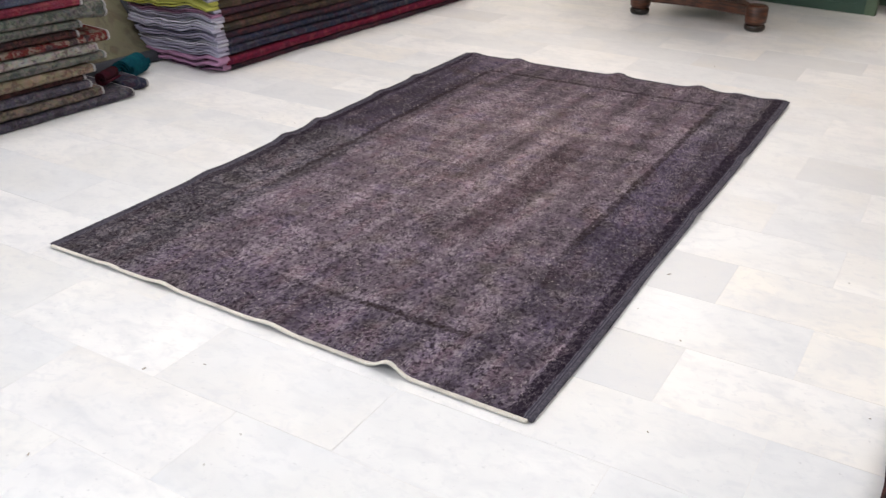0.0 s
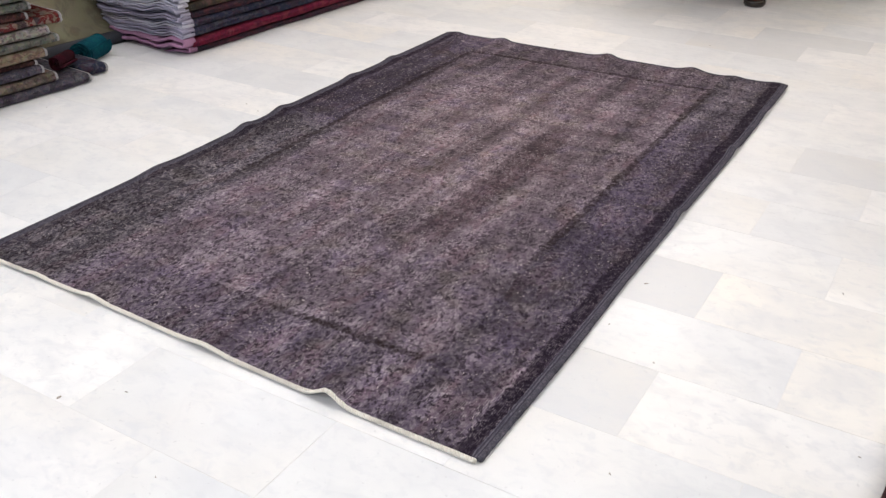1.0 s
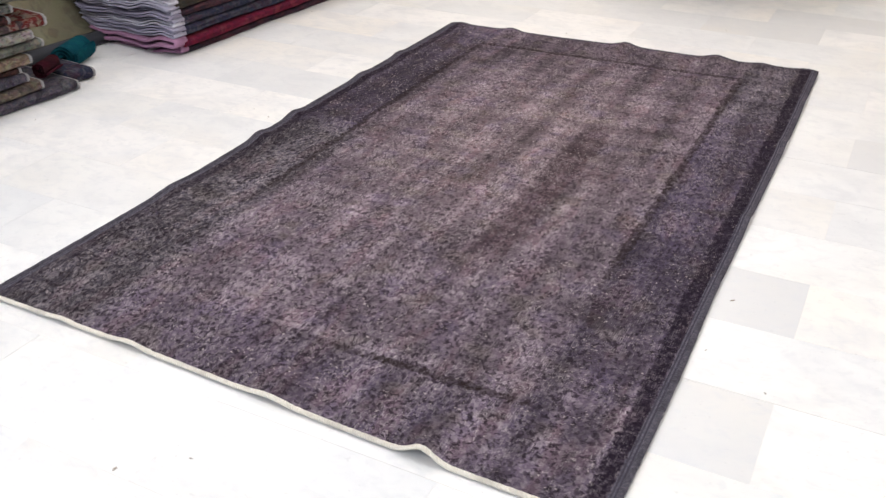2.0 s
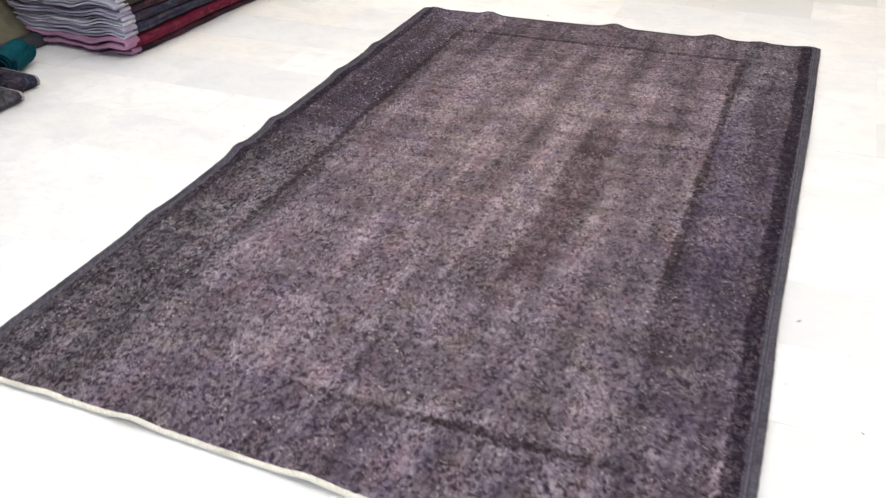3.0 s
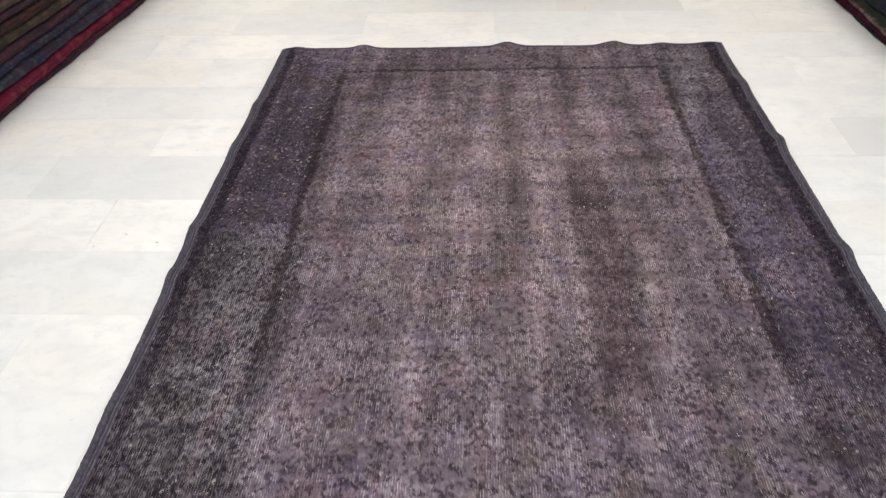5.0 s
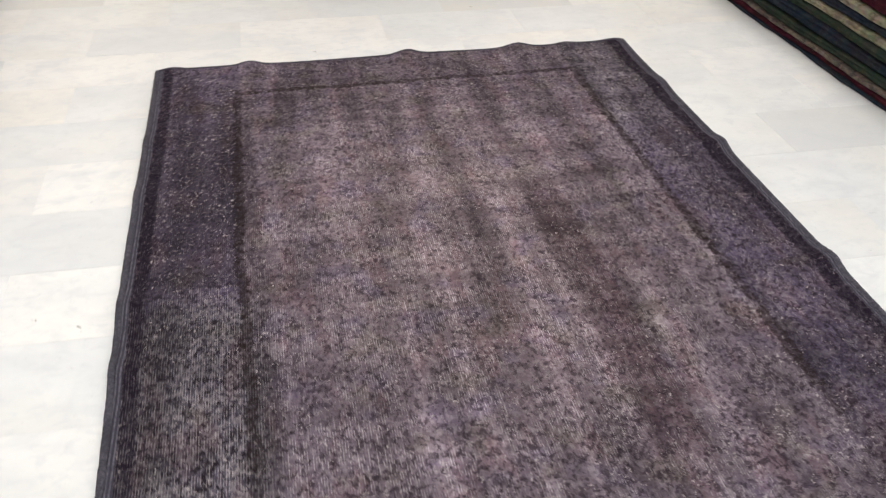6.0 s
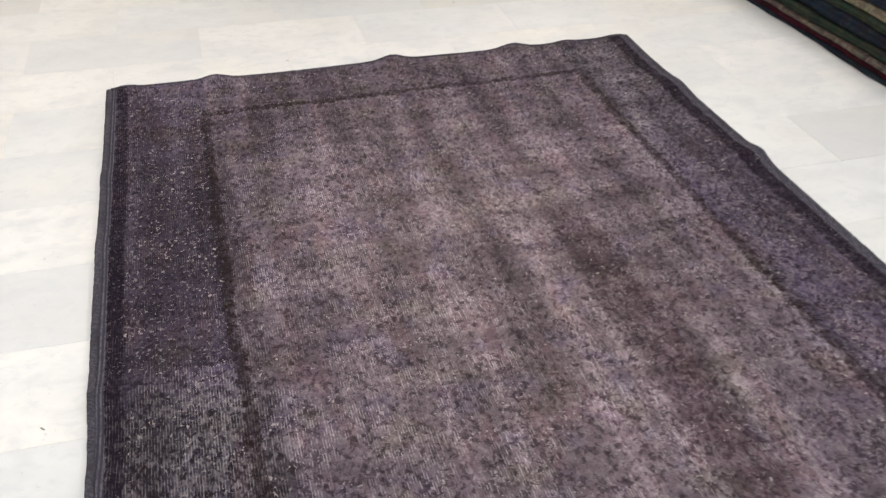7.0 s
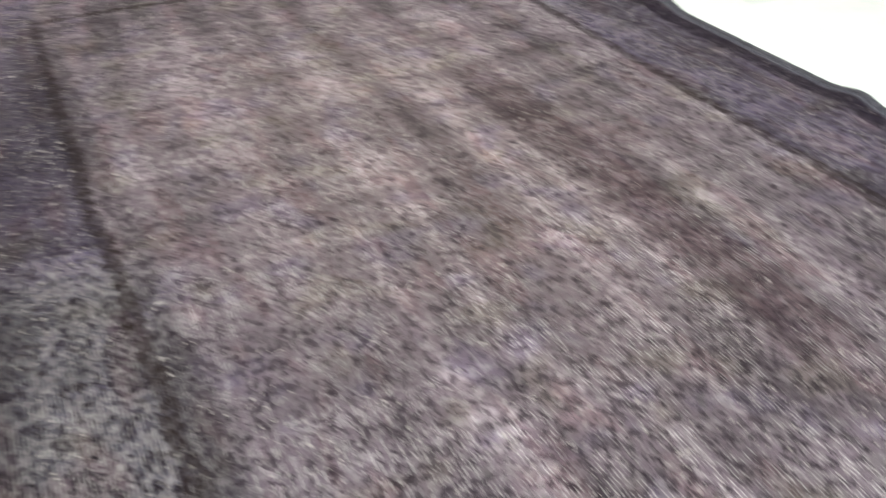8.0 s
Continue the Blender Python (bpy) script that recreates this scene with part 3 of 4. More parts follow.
def rug_outline(u, v):
    """Plan of the rug: slightly bowed sides and a slanting far end. u across, v along, both 0 to 1."""
    xl = 0.007 + 0.033 * 0.5 * (1 - np.tanh((v - 0.42) * 4.5)) + 0.003 * np.sin(9 * v)
    xr = 1.879 - 0.002 * (1 + np.tanh((v - 0.5) * 8)) - 0.005 * np.exp(-((v - 0.3) / 0.08) ** 2) + 0.003 * np.sin(11 * v)
    yn = 0.038 - 0.024 * u + 0.005 * np.sin(6.3 * u)
    yf = 3.052 + 0.034 * u + 0.004 * np.sin(15 * u)
    return xl + (xr - xl) * u, yn + (yf - yn) * v


def hump(s, centre, width):
    return np.exp(-((s - centre) / width) ** 2)


def rug_lift(x, y, u, v):
    """Height of the waves in the rug and of its raised edge folds."""
    z = 0.002 * (np.sin(2.1 * x + 1.3 * y) + np.sin(-1.4 * x + 2.6 * y + 1.0)) * 0.5 + 0.002
    far = np.exp(-((1 - v) * RL / 0.10) ** 2)
    z = z + far * (0.014 * hump(x, 0.35, 0.045) + 0.018 * hump(x, 0.967, 0.05) + 0.018 * hump(x, 1.421, 0.055) + 0.007 * hump(x, 1.63, 0.04) + 0.008 * hump(x, 0.06, 0.04) + 0.008 * hump(x, 1.84, 0.05))
    lft = np.exp(-(u * RW / 0.09) ** 2)
    z = z + lft * (0.014 * hump(y, 1.314, 0.05) + 0.014 * hump(y, 1.56, 0.05) + 0.010 * hump(y, 2.1, 0.06) + 0.010 * hump(y, 2.45, 0.05) + 0.008 * hump(y, 0.8, 0.08))
    rgt = np.exp(-((1 - u) * RW / 0.08) ** 2)
    z = z + rgt * (0.016 * hump(y, 2.15, 0.05) + 0.015 * hump(y, 1.459, 0.05) + 0.010 * hump(y, 2.65, 0.07))
    nr = np.exp(-(v * RL / 0.12) ** 2)
    z = z + nr * (0.030 * hump(x, 1.455, 0.04) + 0.010 * hump(x, 1.03, 0.06) + 0.010 * hump(x, 0.572, 0.05) + 0.006 * hump(x, 0.324, 0.035))
    return z


def build_rug():
    nu, nv = 380, 600
    u, v = np.meshgrid(np.linspace(0, 1, nu), np.linspace(0, 1, nv))
    x, y = rug_outline(u, v)
    # pile relief, tuft by tuft
    g = np.random.RandomState(4)
    rough = g.normal(0, 0.0009, u.shape)
    rough = rough + 0.5 * (np.roll(rough, 1, 1) + np.roll(rough, -1, 1))
    z = RH + rug_lift(x, y, u, v) + np.clip(rough, -0.002, 0.002)
    x = x + g.normal(0, 0.0012, u.shape)
    y = y + g.normal(0, 0.0010, u.shape)
    top = np.stack((x, y, z), -1).reshape(-1, 3)
    i = (np.arange(nv - 1)[:, None] * nu + np.arange(nu - 1)[None, :]).reshape(-1)
    quads = np.stack((i, i + 1, i + nu + 1, i + nu), -1)
    # the sides go down to the back of the rug
    loop = np.concatenate((np.arange(nu), np.arange(1, nv) * nu + nu - 1, (nv - 1) * nu + np.arange(nu - 2, -1, -1), np.arange(nv - 2, 0, -1) * nu))
    low = top[loop].copy()
    low[:, 2] = np.maximum(low[:, 2] - RH - 0.001, 0.0012)
    base = len(top)
    k = np.arange(len(loop))
    kn = (k + 1) % len(loop)
    sides = np.stack((loop[kn], loop[k], base + k, base + kn), -1)
    me = bpy.data.meshes.new("pile_surface")
    allv = np.concatenate((top, low)).astype(np.float32)
    allf = np.concatenate((quads, sides)).astype(np.int32)
    me.vertices.add(len(allv))
    me.vertices.foreach_set("co", allv.reshape(-1))
    me.loops.add(allf.size)
    me.loops.foreach_set("vertex_index", allf.reshape(-1))
    me.polygons.add(len(allf))
    me.polygons.foreach_set("loop_start", np.arange(0, allf.size, 4, dtype=np.int32))
    me.polygons.foreach_set("use_smooth", np.ones(len(allf), dtype=bool))
    me.update(calc_edges=True)
    me.validate()
    # how far each point lies from the two long sides, for the woven edges and guard lines
    for name, far in (("from_left", u * RW), ("from_right", (1 - u) * RW)):
        values = far.reshape(-1)
        layer = me.attributes.new(name, "FLOAT", "POINT")
        layer.data.foreach_set("value", np.concatenate((values, values[loop])).astype(np.float32))
    me.materials.append(M_PILE)
    rug = thing("large_rug", pose(0, 0, 0), "worn grey-mauve overdyed wool rug lying flat on white marble tiles", "rug")
    child("pile_surface", me, rug)

    def edge_cord(name, us, vs, rx, rz, out, material, label, z_off):
        rings, n = [], 10
        g2 = random.Random(8)
        for uu, vv in zip(us, vs):
            ex, ey = rug_outline(np.array(uu), np.array(vv))
            ez = rug_lift(ex, ey, np.array(uu), np.array(vv))
            w = 1 + g2.uniform(-0.10, 0.10)
            ring = []
            for j in range(n):
                a = 2 * math.pi * j / n
                d, h = rx * w * math.cos(a), rz * w * math.sin(a)
                px, py = (float(ex) + out * rx * 0.7 + d, float(ey)) if us[0] == us[-1] else (float(ex), float(ey) + out * rx * 0.7 + d)
                ring.append((px, py, max(float(ez) + z_off + h, 0.0015)))
            rings.append(ring)
        child(name, mesh_of(name, *grid_tube(rings), material), rug, label)

    s = np.linspace(0, 1, 300)
    edge_cord("selvedge", np.zeros(300), s, 0.0085, 0.0060, -1, M_SELVEDGE, "dark grey overcast selvedge", 0.008)
    edge_cord("selvedge", np.ones(300), s, 0.0085, 0.0060, 1, M_SELVEDGE, "dark grey overcast selvedge", 0.008)
    edge_cord("end_binding", s, np.zeros(300), 0.0075, 0.0046, -1, M_BINDING, "cream cotton binding of the near end", 0.0065)
    edge_cord("end_binding", s, np.ones(300), 0.0045, 0.0055, 1, M_SELVEDGE, "dark binding of the far end", 0.008)
    # loose ends of yarn at the far corner, and one out of the near binding
    g3 = random.Random(31)
    verts, faces = [], []
    starts = [(g3.uniform(0.0, 0.42) ** 1.3, 1.0, 0.018) for _ in range(46)] + [(g3.uniform(0.4, 1.0), 1.0, 0.010) for _ in range(16)] + [(0.165, 0.0, 0.012), (0.168, 0.0, 0.010)]
    for uu, vv, length in starts:
        ex, ey = (float(q) for q in rug_outline(np.array(uu), np.array(vv)))
        ez = float(rug_lift(np.array(ex), np.array(ey), np.array(uu), np.array(vv))) + 0.010
        way = (g3.uniform(-0.9, 0.9), 1.0 if vv else -1.0)
        size = length * g3.uniform(0.4, 1.2)
        rings = []
        for k in range(5):
            f = k / 4
            p = (ex + way[0] * size * f, ey + way[1] * size * f, max(0.002, ez + size * (0.5 * f - 0.7 * f * f)))
            r = 0.0006 * (1 - 0.6 * f)
            rings.append([(p[0] + r, p[1], p[2]), (p[0], p[1], p[2] + r), (p[0] - r, p[1], p[2]), (p[0], p[1], p[2] - r)])
        v, f = grid_tube(rings)
        faces += [tuple(i + len(verts) for i in q) for q in f]
        verts += v
    tagged(child("loose_threads", mesh_of("loose_threads", verts, faces, M_SELVEDGE), rug, "loose grey ends of yarn"), kind="stuff")
    return rug


build_rug()


# ---------- folded rugs in piles ----------
def fold_skin(length, depth, thick, seed, sag, end_round=0.012, n_y=44, bulge=0.006, flare=0.0):
    """A folded rug lying along +y from 0, its rounded fold at x = 0, its depth towards -x, its underside at z = 0. sag(y) lowers or lifts it."""
    g = random.Random(seed)
    ph = [g.uniform(0, 6.28) for _ in range(6)]
    groove, ga0 = g.uniform(0.10, 0.26), g.uniform(-0.35, 0.35)
    rings = []
    ys = [0.0, end_round * 0.3, end_round] + [end_round + (length - 2 * end_round) * i / n_y for i in range(1, n_y)] + [length - end_round, length - end_round * 0.3, length]
    arc = 15
    for y in ys:
        e = min(y, length - y)
        shrink = 0.62 if e <= 0 else (0.88 if e < end_round * 0.9 else 1.0)
        t = thick * shrink * (0.96 + 0.07 * math.sin(5.2 * y + ph[0]) + 0.03 * math.sin(17 * y + ph[5]))
        grow = flare * thick * max(0.0, min(1.0, (y - length + 0.15) / 0.12)) ** 2
        t += grow
        z0 = sag(y) + thick * (1 - shrink) * 0.5 - grow * 0.45
        fx = bulge * (math.sin(3.1 * y + ph[1]) + 0.7 * math.sin(9.7 * y + ph[2])) + 0.0025 * math.sin(31 * y + ph[3])
        ga = ga0 + 0.12 * math.sin(4.3 * y + ph[3])
        ring = []
        for j in range(arc):
            a = -math.pi / 2 + math.pi * j / (arc - 1)
            ring.append((fx - t * 0.5 + t * 0.5 * math.cos(a) * 1.15 - t * groove * math.exp(-((a - ga) / 0.20) ** 2), y, z0 + t * 0.5 + t * 0.5 * math.sin(a)))
        for f in (0.4, 1.0):
            ring.append((fx - depth * f, y, z0 + t + 0.002 * math.sin(8 * y + ph[4]) * f))
        for f in (1.0, 0.4):
            ring.append((fx - depth * f, y, z0))
        rings.append(ring)
    return rings


def loop_skin(y0, y1, depth, z0, thick, seed, level):
    """The end of a folded rug: a strip that runs in from the back, turns round at the front fold and runs back, rounded and uneven at y0."""
    g = random.Random(seed)
    p, q, w2 = 1.0 + 4.0 * level, 2.0 + 7.0 * level, g.uniform(0, 6.28)
    h = thick * 0.185
    rr = thick * 0.5 - h
    n, arc = 24, 9
    xs = [-depth + (depth - rr - h) * (i / n) for i in range(n + 1)]
    path = [(x, -rr, (0.0, -1.0)) for x in xs]
    path += [(-rr - h + rr * math.sin(math.pi * k / arc) * 1.25, -rr * math.cos(math.pi * k / arc), (math.sin(math.pi * k / arc), -math.cos(math.pi * k / arc))) for k in range(1, arc)]
    path += [(x, rr, (0.0, 1.0)) for x in reversed(xs)]
    rings = []
    for k, (x, z, (nx, nz)) in enumerate(path):
        wave = 0.016 * math.sin(7 * x + p) + 0.007 * math.sin(19 * x + q) + 0.003 * math.sin(43 * x + w2)
        wave *= min(1.0, -x / 0.10 + 0.25)
        yy = y0 + 0.007 * math.sin(13 * x + w2 + (1.3 if z > 0 else 0)) + 0.004 * math.sin(41 * x + p)
        hh = h * (1 + 0.12 * math.sin(17 * x + q))
        zc = z0 + thick / 2 + z + wave
        ring = [(x + nx * hh, y1, zc + nz * hh)]
        for a in np.linspace(0, math.pi, 7):
            ring.append((x + nx * hh * math.cos(a), yy + hh - hh * math.sin(a) * 1.0, zc + nz * hh * math.cos(a)))
        ring.append((x - nx * hh, y1, zc - nz * hh))
        rings.append(ring)
    return rings


def rim_skin(ring, r, out):
    """A thin round edge along the outline of an end."""
    n = len(ring)
    rings = []
    for i in range(n):
        p = Vector(ring[i])
        d = (Vector(ring[(i + 1) % n]) - Vector(ring[i - 1])).normalized()
        side = Vector((0, 1, 0))
        up = d.cross(side).normalized()
        rings.append([tuple(p + side * (r * math.cos(a) + out) + up * r * math.sin(a)) for a in (0, 1.05, 2.09, 3.14, 4.19, 5.24)])
    rings.append(rings[0])
    return grid_tube(rings, False)


def folded_rug(base, length, depth, thick, z, colour, seed, label, sag, shift=0.0, start=0.0, sheets=(), rim_far=False, group="", flare=0.0):
    """A folded rug of a pile. base: the pile's pose; start, shift: where it lies along and across the pile."""
    ob = thing("folded_rug", base @ pose(shift, start, z), label, "rug", group)
    body0 = 0.055 if sheets else 0.0
    rings = fold_skin(length - body0, depth, thick * 0.95, seed, lambda y: sag(y + start + body0), flare=flare)
    rings = [[(x, y + body0, zz) for x, y, zz in ring] for ring in rings]
    child("fold", mesh_of("fold", *grid_tube(rings), WOOLS[colour]), ob)
    if rim_far:
        child("edge", mesh_of("edge", *rim_skin([(x * 1.0, y, q) for x, y, q in rings[-1]], 0.0065, 0.0), M_RIM), ob, "pale woven edge")
    g = random.Random(seed + 500)
    n = len(sheets)
    for i, mat in enumerate(sheets):
        t = thick / n
        sk = loop_skin(g.uniform(-0.022, 0.016), 0.075, depth, sag(start) + t * i, t, seed * 7 + i, z + t * i)
        child("layer", mesh_of("layer", *grid_tube(sk), mat), ob, "pale backing at the folded end")
    return ob


def pile_of_rugs(base, rows, depth, seed, group, sag_size, rims=False, inner=0.0):
    """rows: colour, thickness, start, length, shift, words."""
    z = 0.002
    for i, (colour, thick, start, length, shift, words, mats) in enumerate(rows):
        amp = sag_size * min(1.0, i / 5)
        ph = 0.25 * i

        def sag(y, amp=amp, ph=ph):
            return amp * (math.sin(1.7 * y + ph * 0.3) + 0.5 * math.sin(3.9 * y + 1.0 + ph * 0.2))

        folded_rug(base, length, depth - inner * (1.0 if i < 2 else 0.5 if i < 5 else 0.0), thick, z, colour, seed + i, words, sag, shift, start, mats, rims, group, 0.75 if "end" in words.split() else 0.0)
        z += thick + 0.0005


# pile beside the rug's far left, its end turned to the walk
LAV, PNK, YEL, PAL, DSK = M_BACKING, M_BACKING_PINK, M_BACKING_YELLOW, M_BACKING_PALE, M_BACKING_DUSK
pile_two = pose(-0.952, 1.932, 0, 0, 0, -3.5)
rows = [
    ("plum", 0.036, 0.015, 2.60, 0.000, "dark plum folded rug at the bottom of the pile", (PNK,)),
    ("crimson", 0.048, 0.000, 2.62, 0.012, "crimson folded rug with pink backing", (PNK,)),
    ("navy", 0.046, 0.010, 2.58, 0.004, "navy and grey patterned folded rug", (LAV, DSK)),
    ("navy", 0.040, 0.020, 2.55, -0.006, "faded navy folded rug with lavender backing", (PAL, LAV)),
    ("plum", 0.040, 0.010, 2.60, -0.012, "dark plum patterned folded rug", (DSK, LAV)),
    ("moss", 0.044, 0.000, 2.55, -0.010, "moss brown patterned folded rug", (LAV, PAL)),
    ("brown", 0.036, 0.020, 2.58, -0.020, "dark brown folded rug in a pile", (PAL, LAV)),
    ("plum", 0.040, 0.005, 2.60, -0.024, "plum and rose patterned folded rug", (PNK, LAV)),
    ("moss", 0.046, -0.01, 2.60, -0.022, "olive folded rug with bright yellow backing", (YEL, YEL)),
    ("plum", 0.042, 0.000, 2.57, -0.030, "dark rose patterned folded rug", (LAV, DSK)),
    ("moss", 0.044, 0.010, 2.57, -0.034, "brown patterned folded rug in a pile", (PAL, LAV)),
    ("rose", 0.044, 0.000, 2.57, -0.036, "rose patterned folded rug in a pile", (YEL, LAV)),
    ("navy", 0.044, 0.010, 2.57, -0.040, "navy patterned folded rug in a pile", (LAV, PAL)),
]
pile_of_rugs(pile_two, rows, 0.70, 100, "folded rugs of the tall pile", 0.006, inner=0.10)

# nearer pile, its folds turned to the walk and its ends uneven
pile_one = pose(-1.235, -0.75, 0, 0, 0, -5.2)
rows = [
    ("slate", 0.050, 0.0, 2.15, 0.000, "slate grey folded rug at the bottom of the pile", ()),
    ("taupe", 0.052, 0.0, 1.98, 0.006, "taupe folded rug with a pale edge", ()),
    ("slate", 0.044, 0.0, 1.92, 0.002, "dark slate folded rug in a pile", ()),
    ("brown", 0.026, 0.0, 1.90, -0.010, "thin dark brown folded rug", ()),
    ("beige", 0.054, 0.0, 1.95, 0.004, "beige patterned folded rug in a pile", ()),
    ("sage", 0.044, 0.0, 2.03, -0.002, "grey-green folded rug in a pile", ()),
    ("pale", 0.050, 0.0, 1.98, 0.004, "pale patterned folded rug in a pile", ()),
    ("floral", 0.032, 0.0, 2.06, 0.000, "red floral folded rug with a curled end", ()),
    ("brown", 0.042, 0.0, 1.90, -0.008, "dark brown folded rug in a pile", ()),
    ("sage", 0.044, 0.0, 1.92, -0.004, "grey-green folded rug in a pile", ()),
    ("sage", 0.058, 0.0, 2.06, 0.000, "pale grey-green folded rug with a thick rounded end", ()),
    ("rose", 0.042, 0.0, 1.94, -0.006, "rose red folded rug in a pile", ()),
    ("blue", 0.048, 0.0, 1.94, -0.006, "slate blue folded rug in a pile", ()),
    ("taupe", 0.040, 0.0, 1.92, -0.010, "taupe floral folded rug in a pile", ()),
    ("brown", 0.044, 0.0, 1.95, -0.010, "mauve brown folded rug in a pile", ()),
    ("sage", 0.044, 0.0, 1.92, -0.012, "grey-green folded rug in a pile", ()),
    ("rose", 0.044, 0.0, 1.92, -0.012, "rose red folded rug in a pile", ()),
]
pile_of_rugs(pile_one, rows, 0.75, 300, "folded rugs of the uneven pile", 0.004, rims=True)

# dark pile on the other side of the rug
pile_three = pose(2.515, 5.0, 0, 0, 0, 181.9)
rows = [
    ("ink", 0.014, 0.0, 3.33, 0.012, "thin black folded rug at the bottom of the pile", ()),
    ("wine", 0.022, 0.0, 3.35, 0.010, "wine dark folded rug at the bottom of the pile", ()),
    ("taupe", 0.020, 0.0, 3.32, 0.004, "thin brown-grey folded rug in a pile", ()),
    ("pine", 0.040, 0.0, 3.35, -0.004, "dark green folded rug in a pile", ()),
    ("ink", 0.052, 0.0, 3.30, 0.002, "blue-black folded rug in a pile", ()),
    ("pine", 0.036, 0.0, 3.35, -0.008, "dark green folded rug in a pile", ()),
    ("straw", 0.034, 0.0, 3.34, -0.010, "straw coloured folded rug in a pile", ()),
    ("ink", 0.030, 0.0, 3.32, -0.016, "blue-black folded rug in a pile", ()),
    ("straw", 0.044, 0.0, 3.34, -0.018, "pale straw folded rug in a pile", ()),
    ("wine", 0.048, 0.0, 3.30, -0.020, "wine red folded rug in a pile", ()),
    ("ink", 0.044, 0.0, 3.30, -0.026, "blue-black folded rug in a pile", ()),
    ("pine", 0.044, 0.0, 3.30, -0.030, "dark green folded rug in a pile", ()),
    ("wine", 0.044, 0.0, 3.30, -0.030, "wine red folded rug in a pile", ()),
]
pile_of_rugs(pile_three, rows, 0.7, 500, "folded rugs of the dark pile", 0.006)

# low pile near the first steps
pile_four = pose(2.70, 0.60, 0, 0, 0, 180)
rows = [(c, 0.05, 0.0, 1.9, -0.004 * i, w, ()) for i, (c, w) in enumerate((
    ("brown", "dark brown folded rug at the bottom of a pile"), ("taupe", "taupe folded rug in a pile"), ("taupe", "taupe grey folded rug in a pile"),
    ("moss", "moss brown folded rug in a pile"), ("taupe", "taupe folded rug in a pile"), ("beige", "beige folded rug in a pile")))]
pile_of_rugs(pile_four, rows, 0.7, 700, "folded rugs of the low pile", 0.004)


# ---------- between the two piles: a leaning olive rug and rolled rugs ----------
def leaning_rug():
    ob = thing("leaning_rug", pose(-1.55, 1.355, 0, 0, 0, -5.7), "olive-backed rug leaning back between two piles, charcoal edges", "rug")
    wide, high, thick = 0.698, 0.95, 0.055

    def at(s, h, d):
        """s along the floor, h up the slope, d out of the slab."""
        lean = radians(50)
        bend = -0.07 * math.sin(min(h, 0.8) * 3.9) + 0.012 * math.sin(7 * s + 3 * h)
        return (-h * math.cos(lean) + (d + bend) * math.sin(lean) - 0.03, s, h * math.sin(lean) + (d + bend) * math.cos(lean) + 0.001)

    def slab(s0, s1, d0, d1, n=8, k=14):
        rings = []
        for i in range(k + 1):
            h = high * i / k
            row = [at(s0 + (s1 - s0) * j / n, h, d1) for j in range(n + 1)] + [at(s1 - (s1 - s0) * j / n, h, d0) for j in range(n + 1)]
            rings.append(row)
        return grid_tube(rings)

    child("backing", mesh_of("backing", *slab(0.0, wide - 0.05, 0.0, thick), M_OLIVE), ob)
    child("border", mesh_of("border", *slab(wide - 0.05, wide - 0.012, 0.0, thick + 0.003, 3), M_CHARCOAL), ob, "charcoal border")
    child("edge", mesh_of("edge", *slab(wide - 0.012, wide, 0.0, thick + 0.004, 2), M_RIM), ob, "pale edge")
    child("lower_edge", mesh_of("lower_edge", *grid_tube([[(0.010 + x, s, z) for x, z in ((0.0, 0.002), (0.035, 0.002), (0.045, 0.03), (0.03, 0.06), (0.0, 0.066))] for s in np.linspace(0.0, wide - 0.07, 12)]), M_CHARCOAL), ob, "charcoal folded lower edge")
    return ob


leaning_rug()


def rolled_rug(name, m, radius, length, turns, material, rim, label):
    """A rolled rug along -x from its end at x = 0; the coil shows at the end."""
    ob = thing(name, m, label, "rug")
    steps = 26 * turns
    pitch = radius / (turns + 0.4)
    th = pitch * 0.82
    pts = []
    for i in range(steps + 1):
        a = 2 * math.pi * i / 26
        r = 0.4 * pitch + pitch * i / 26
        pts.append((a, r))
    rings = []
    for xx in np.linspace(0, -length, 8):
        inner = [(float(xx) + 0.004 * math.sin(3 * a), (r - th / 2) * math.cos(a), (r - th / 2) * math.sin(a) * 0.9) for a, r in pts]
        outer = [(float(xx) + 0.004 * math.sin(3 * a), (r + th / 2) * math.cos(a), (r + th / 2) * math.sin(a) * 0.9) for a, r in reversed(pts)]
        rings.append(inner + outer)
    verts, faces = grid_tube(rings, False)
    n, k = len(rings[0]), len(pts)
    for i in range(k - 1):
        faces.append((i, i + 1, n - 2 - i, n - 1 - i))
        o = n * (len(rings) - 1)
        faces.append((o + i + 1, o + i, o + n - 1 - i, o + n - 2 - i))
    child("roll", mesh_of("roll", verts, faces, material), ob)
    a, r = pts[-1]
    q = [[(float(xx), (r + th * 0.2) * math.cos(a) + 0.006 * math.cos(b), (r + th * 0.2) * math.sin(a) * 0.9 + 0.006 * math.sin(b)) for b in (0, 1.57, 3.14, 4.71)] for xx in np.linspace(0.002, -length, 6)]
    child("edge", mesh_of("edge", *grid_tube(q), rim), ob, "edge of the outer turn")
    return ob


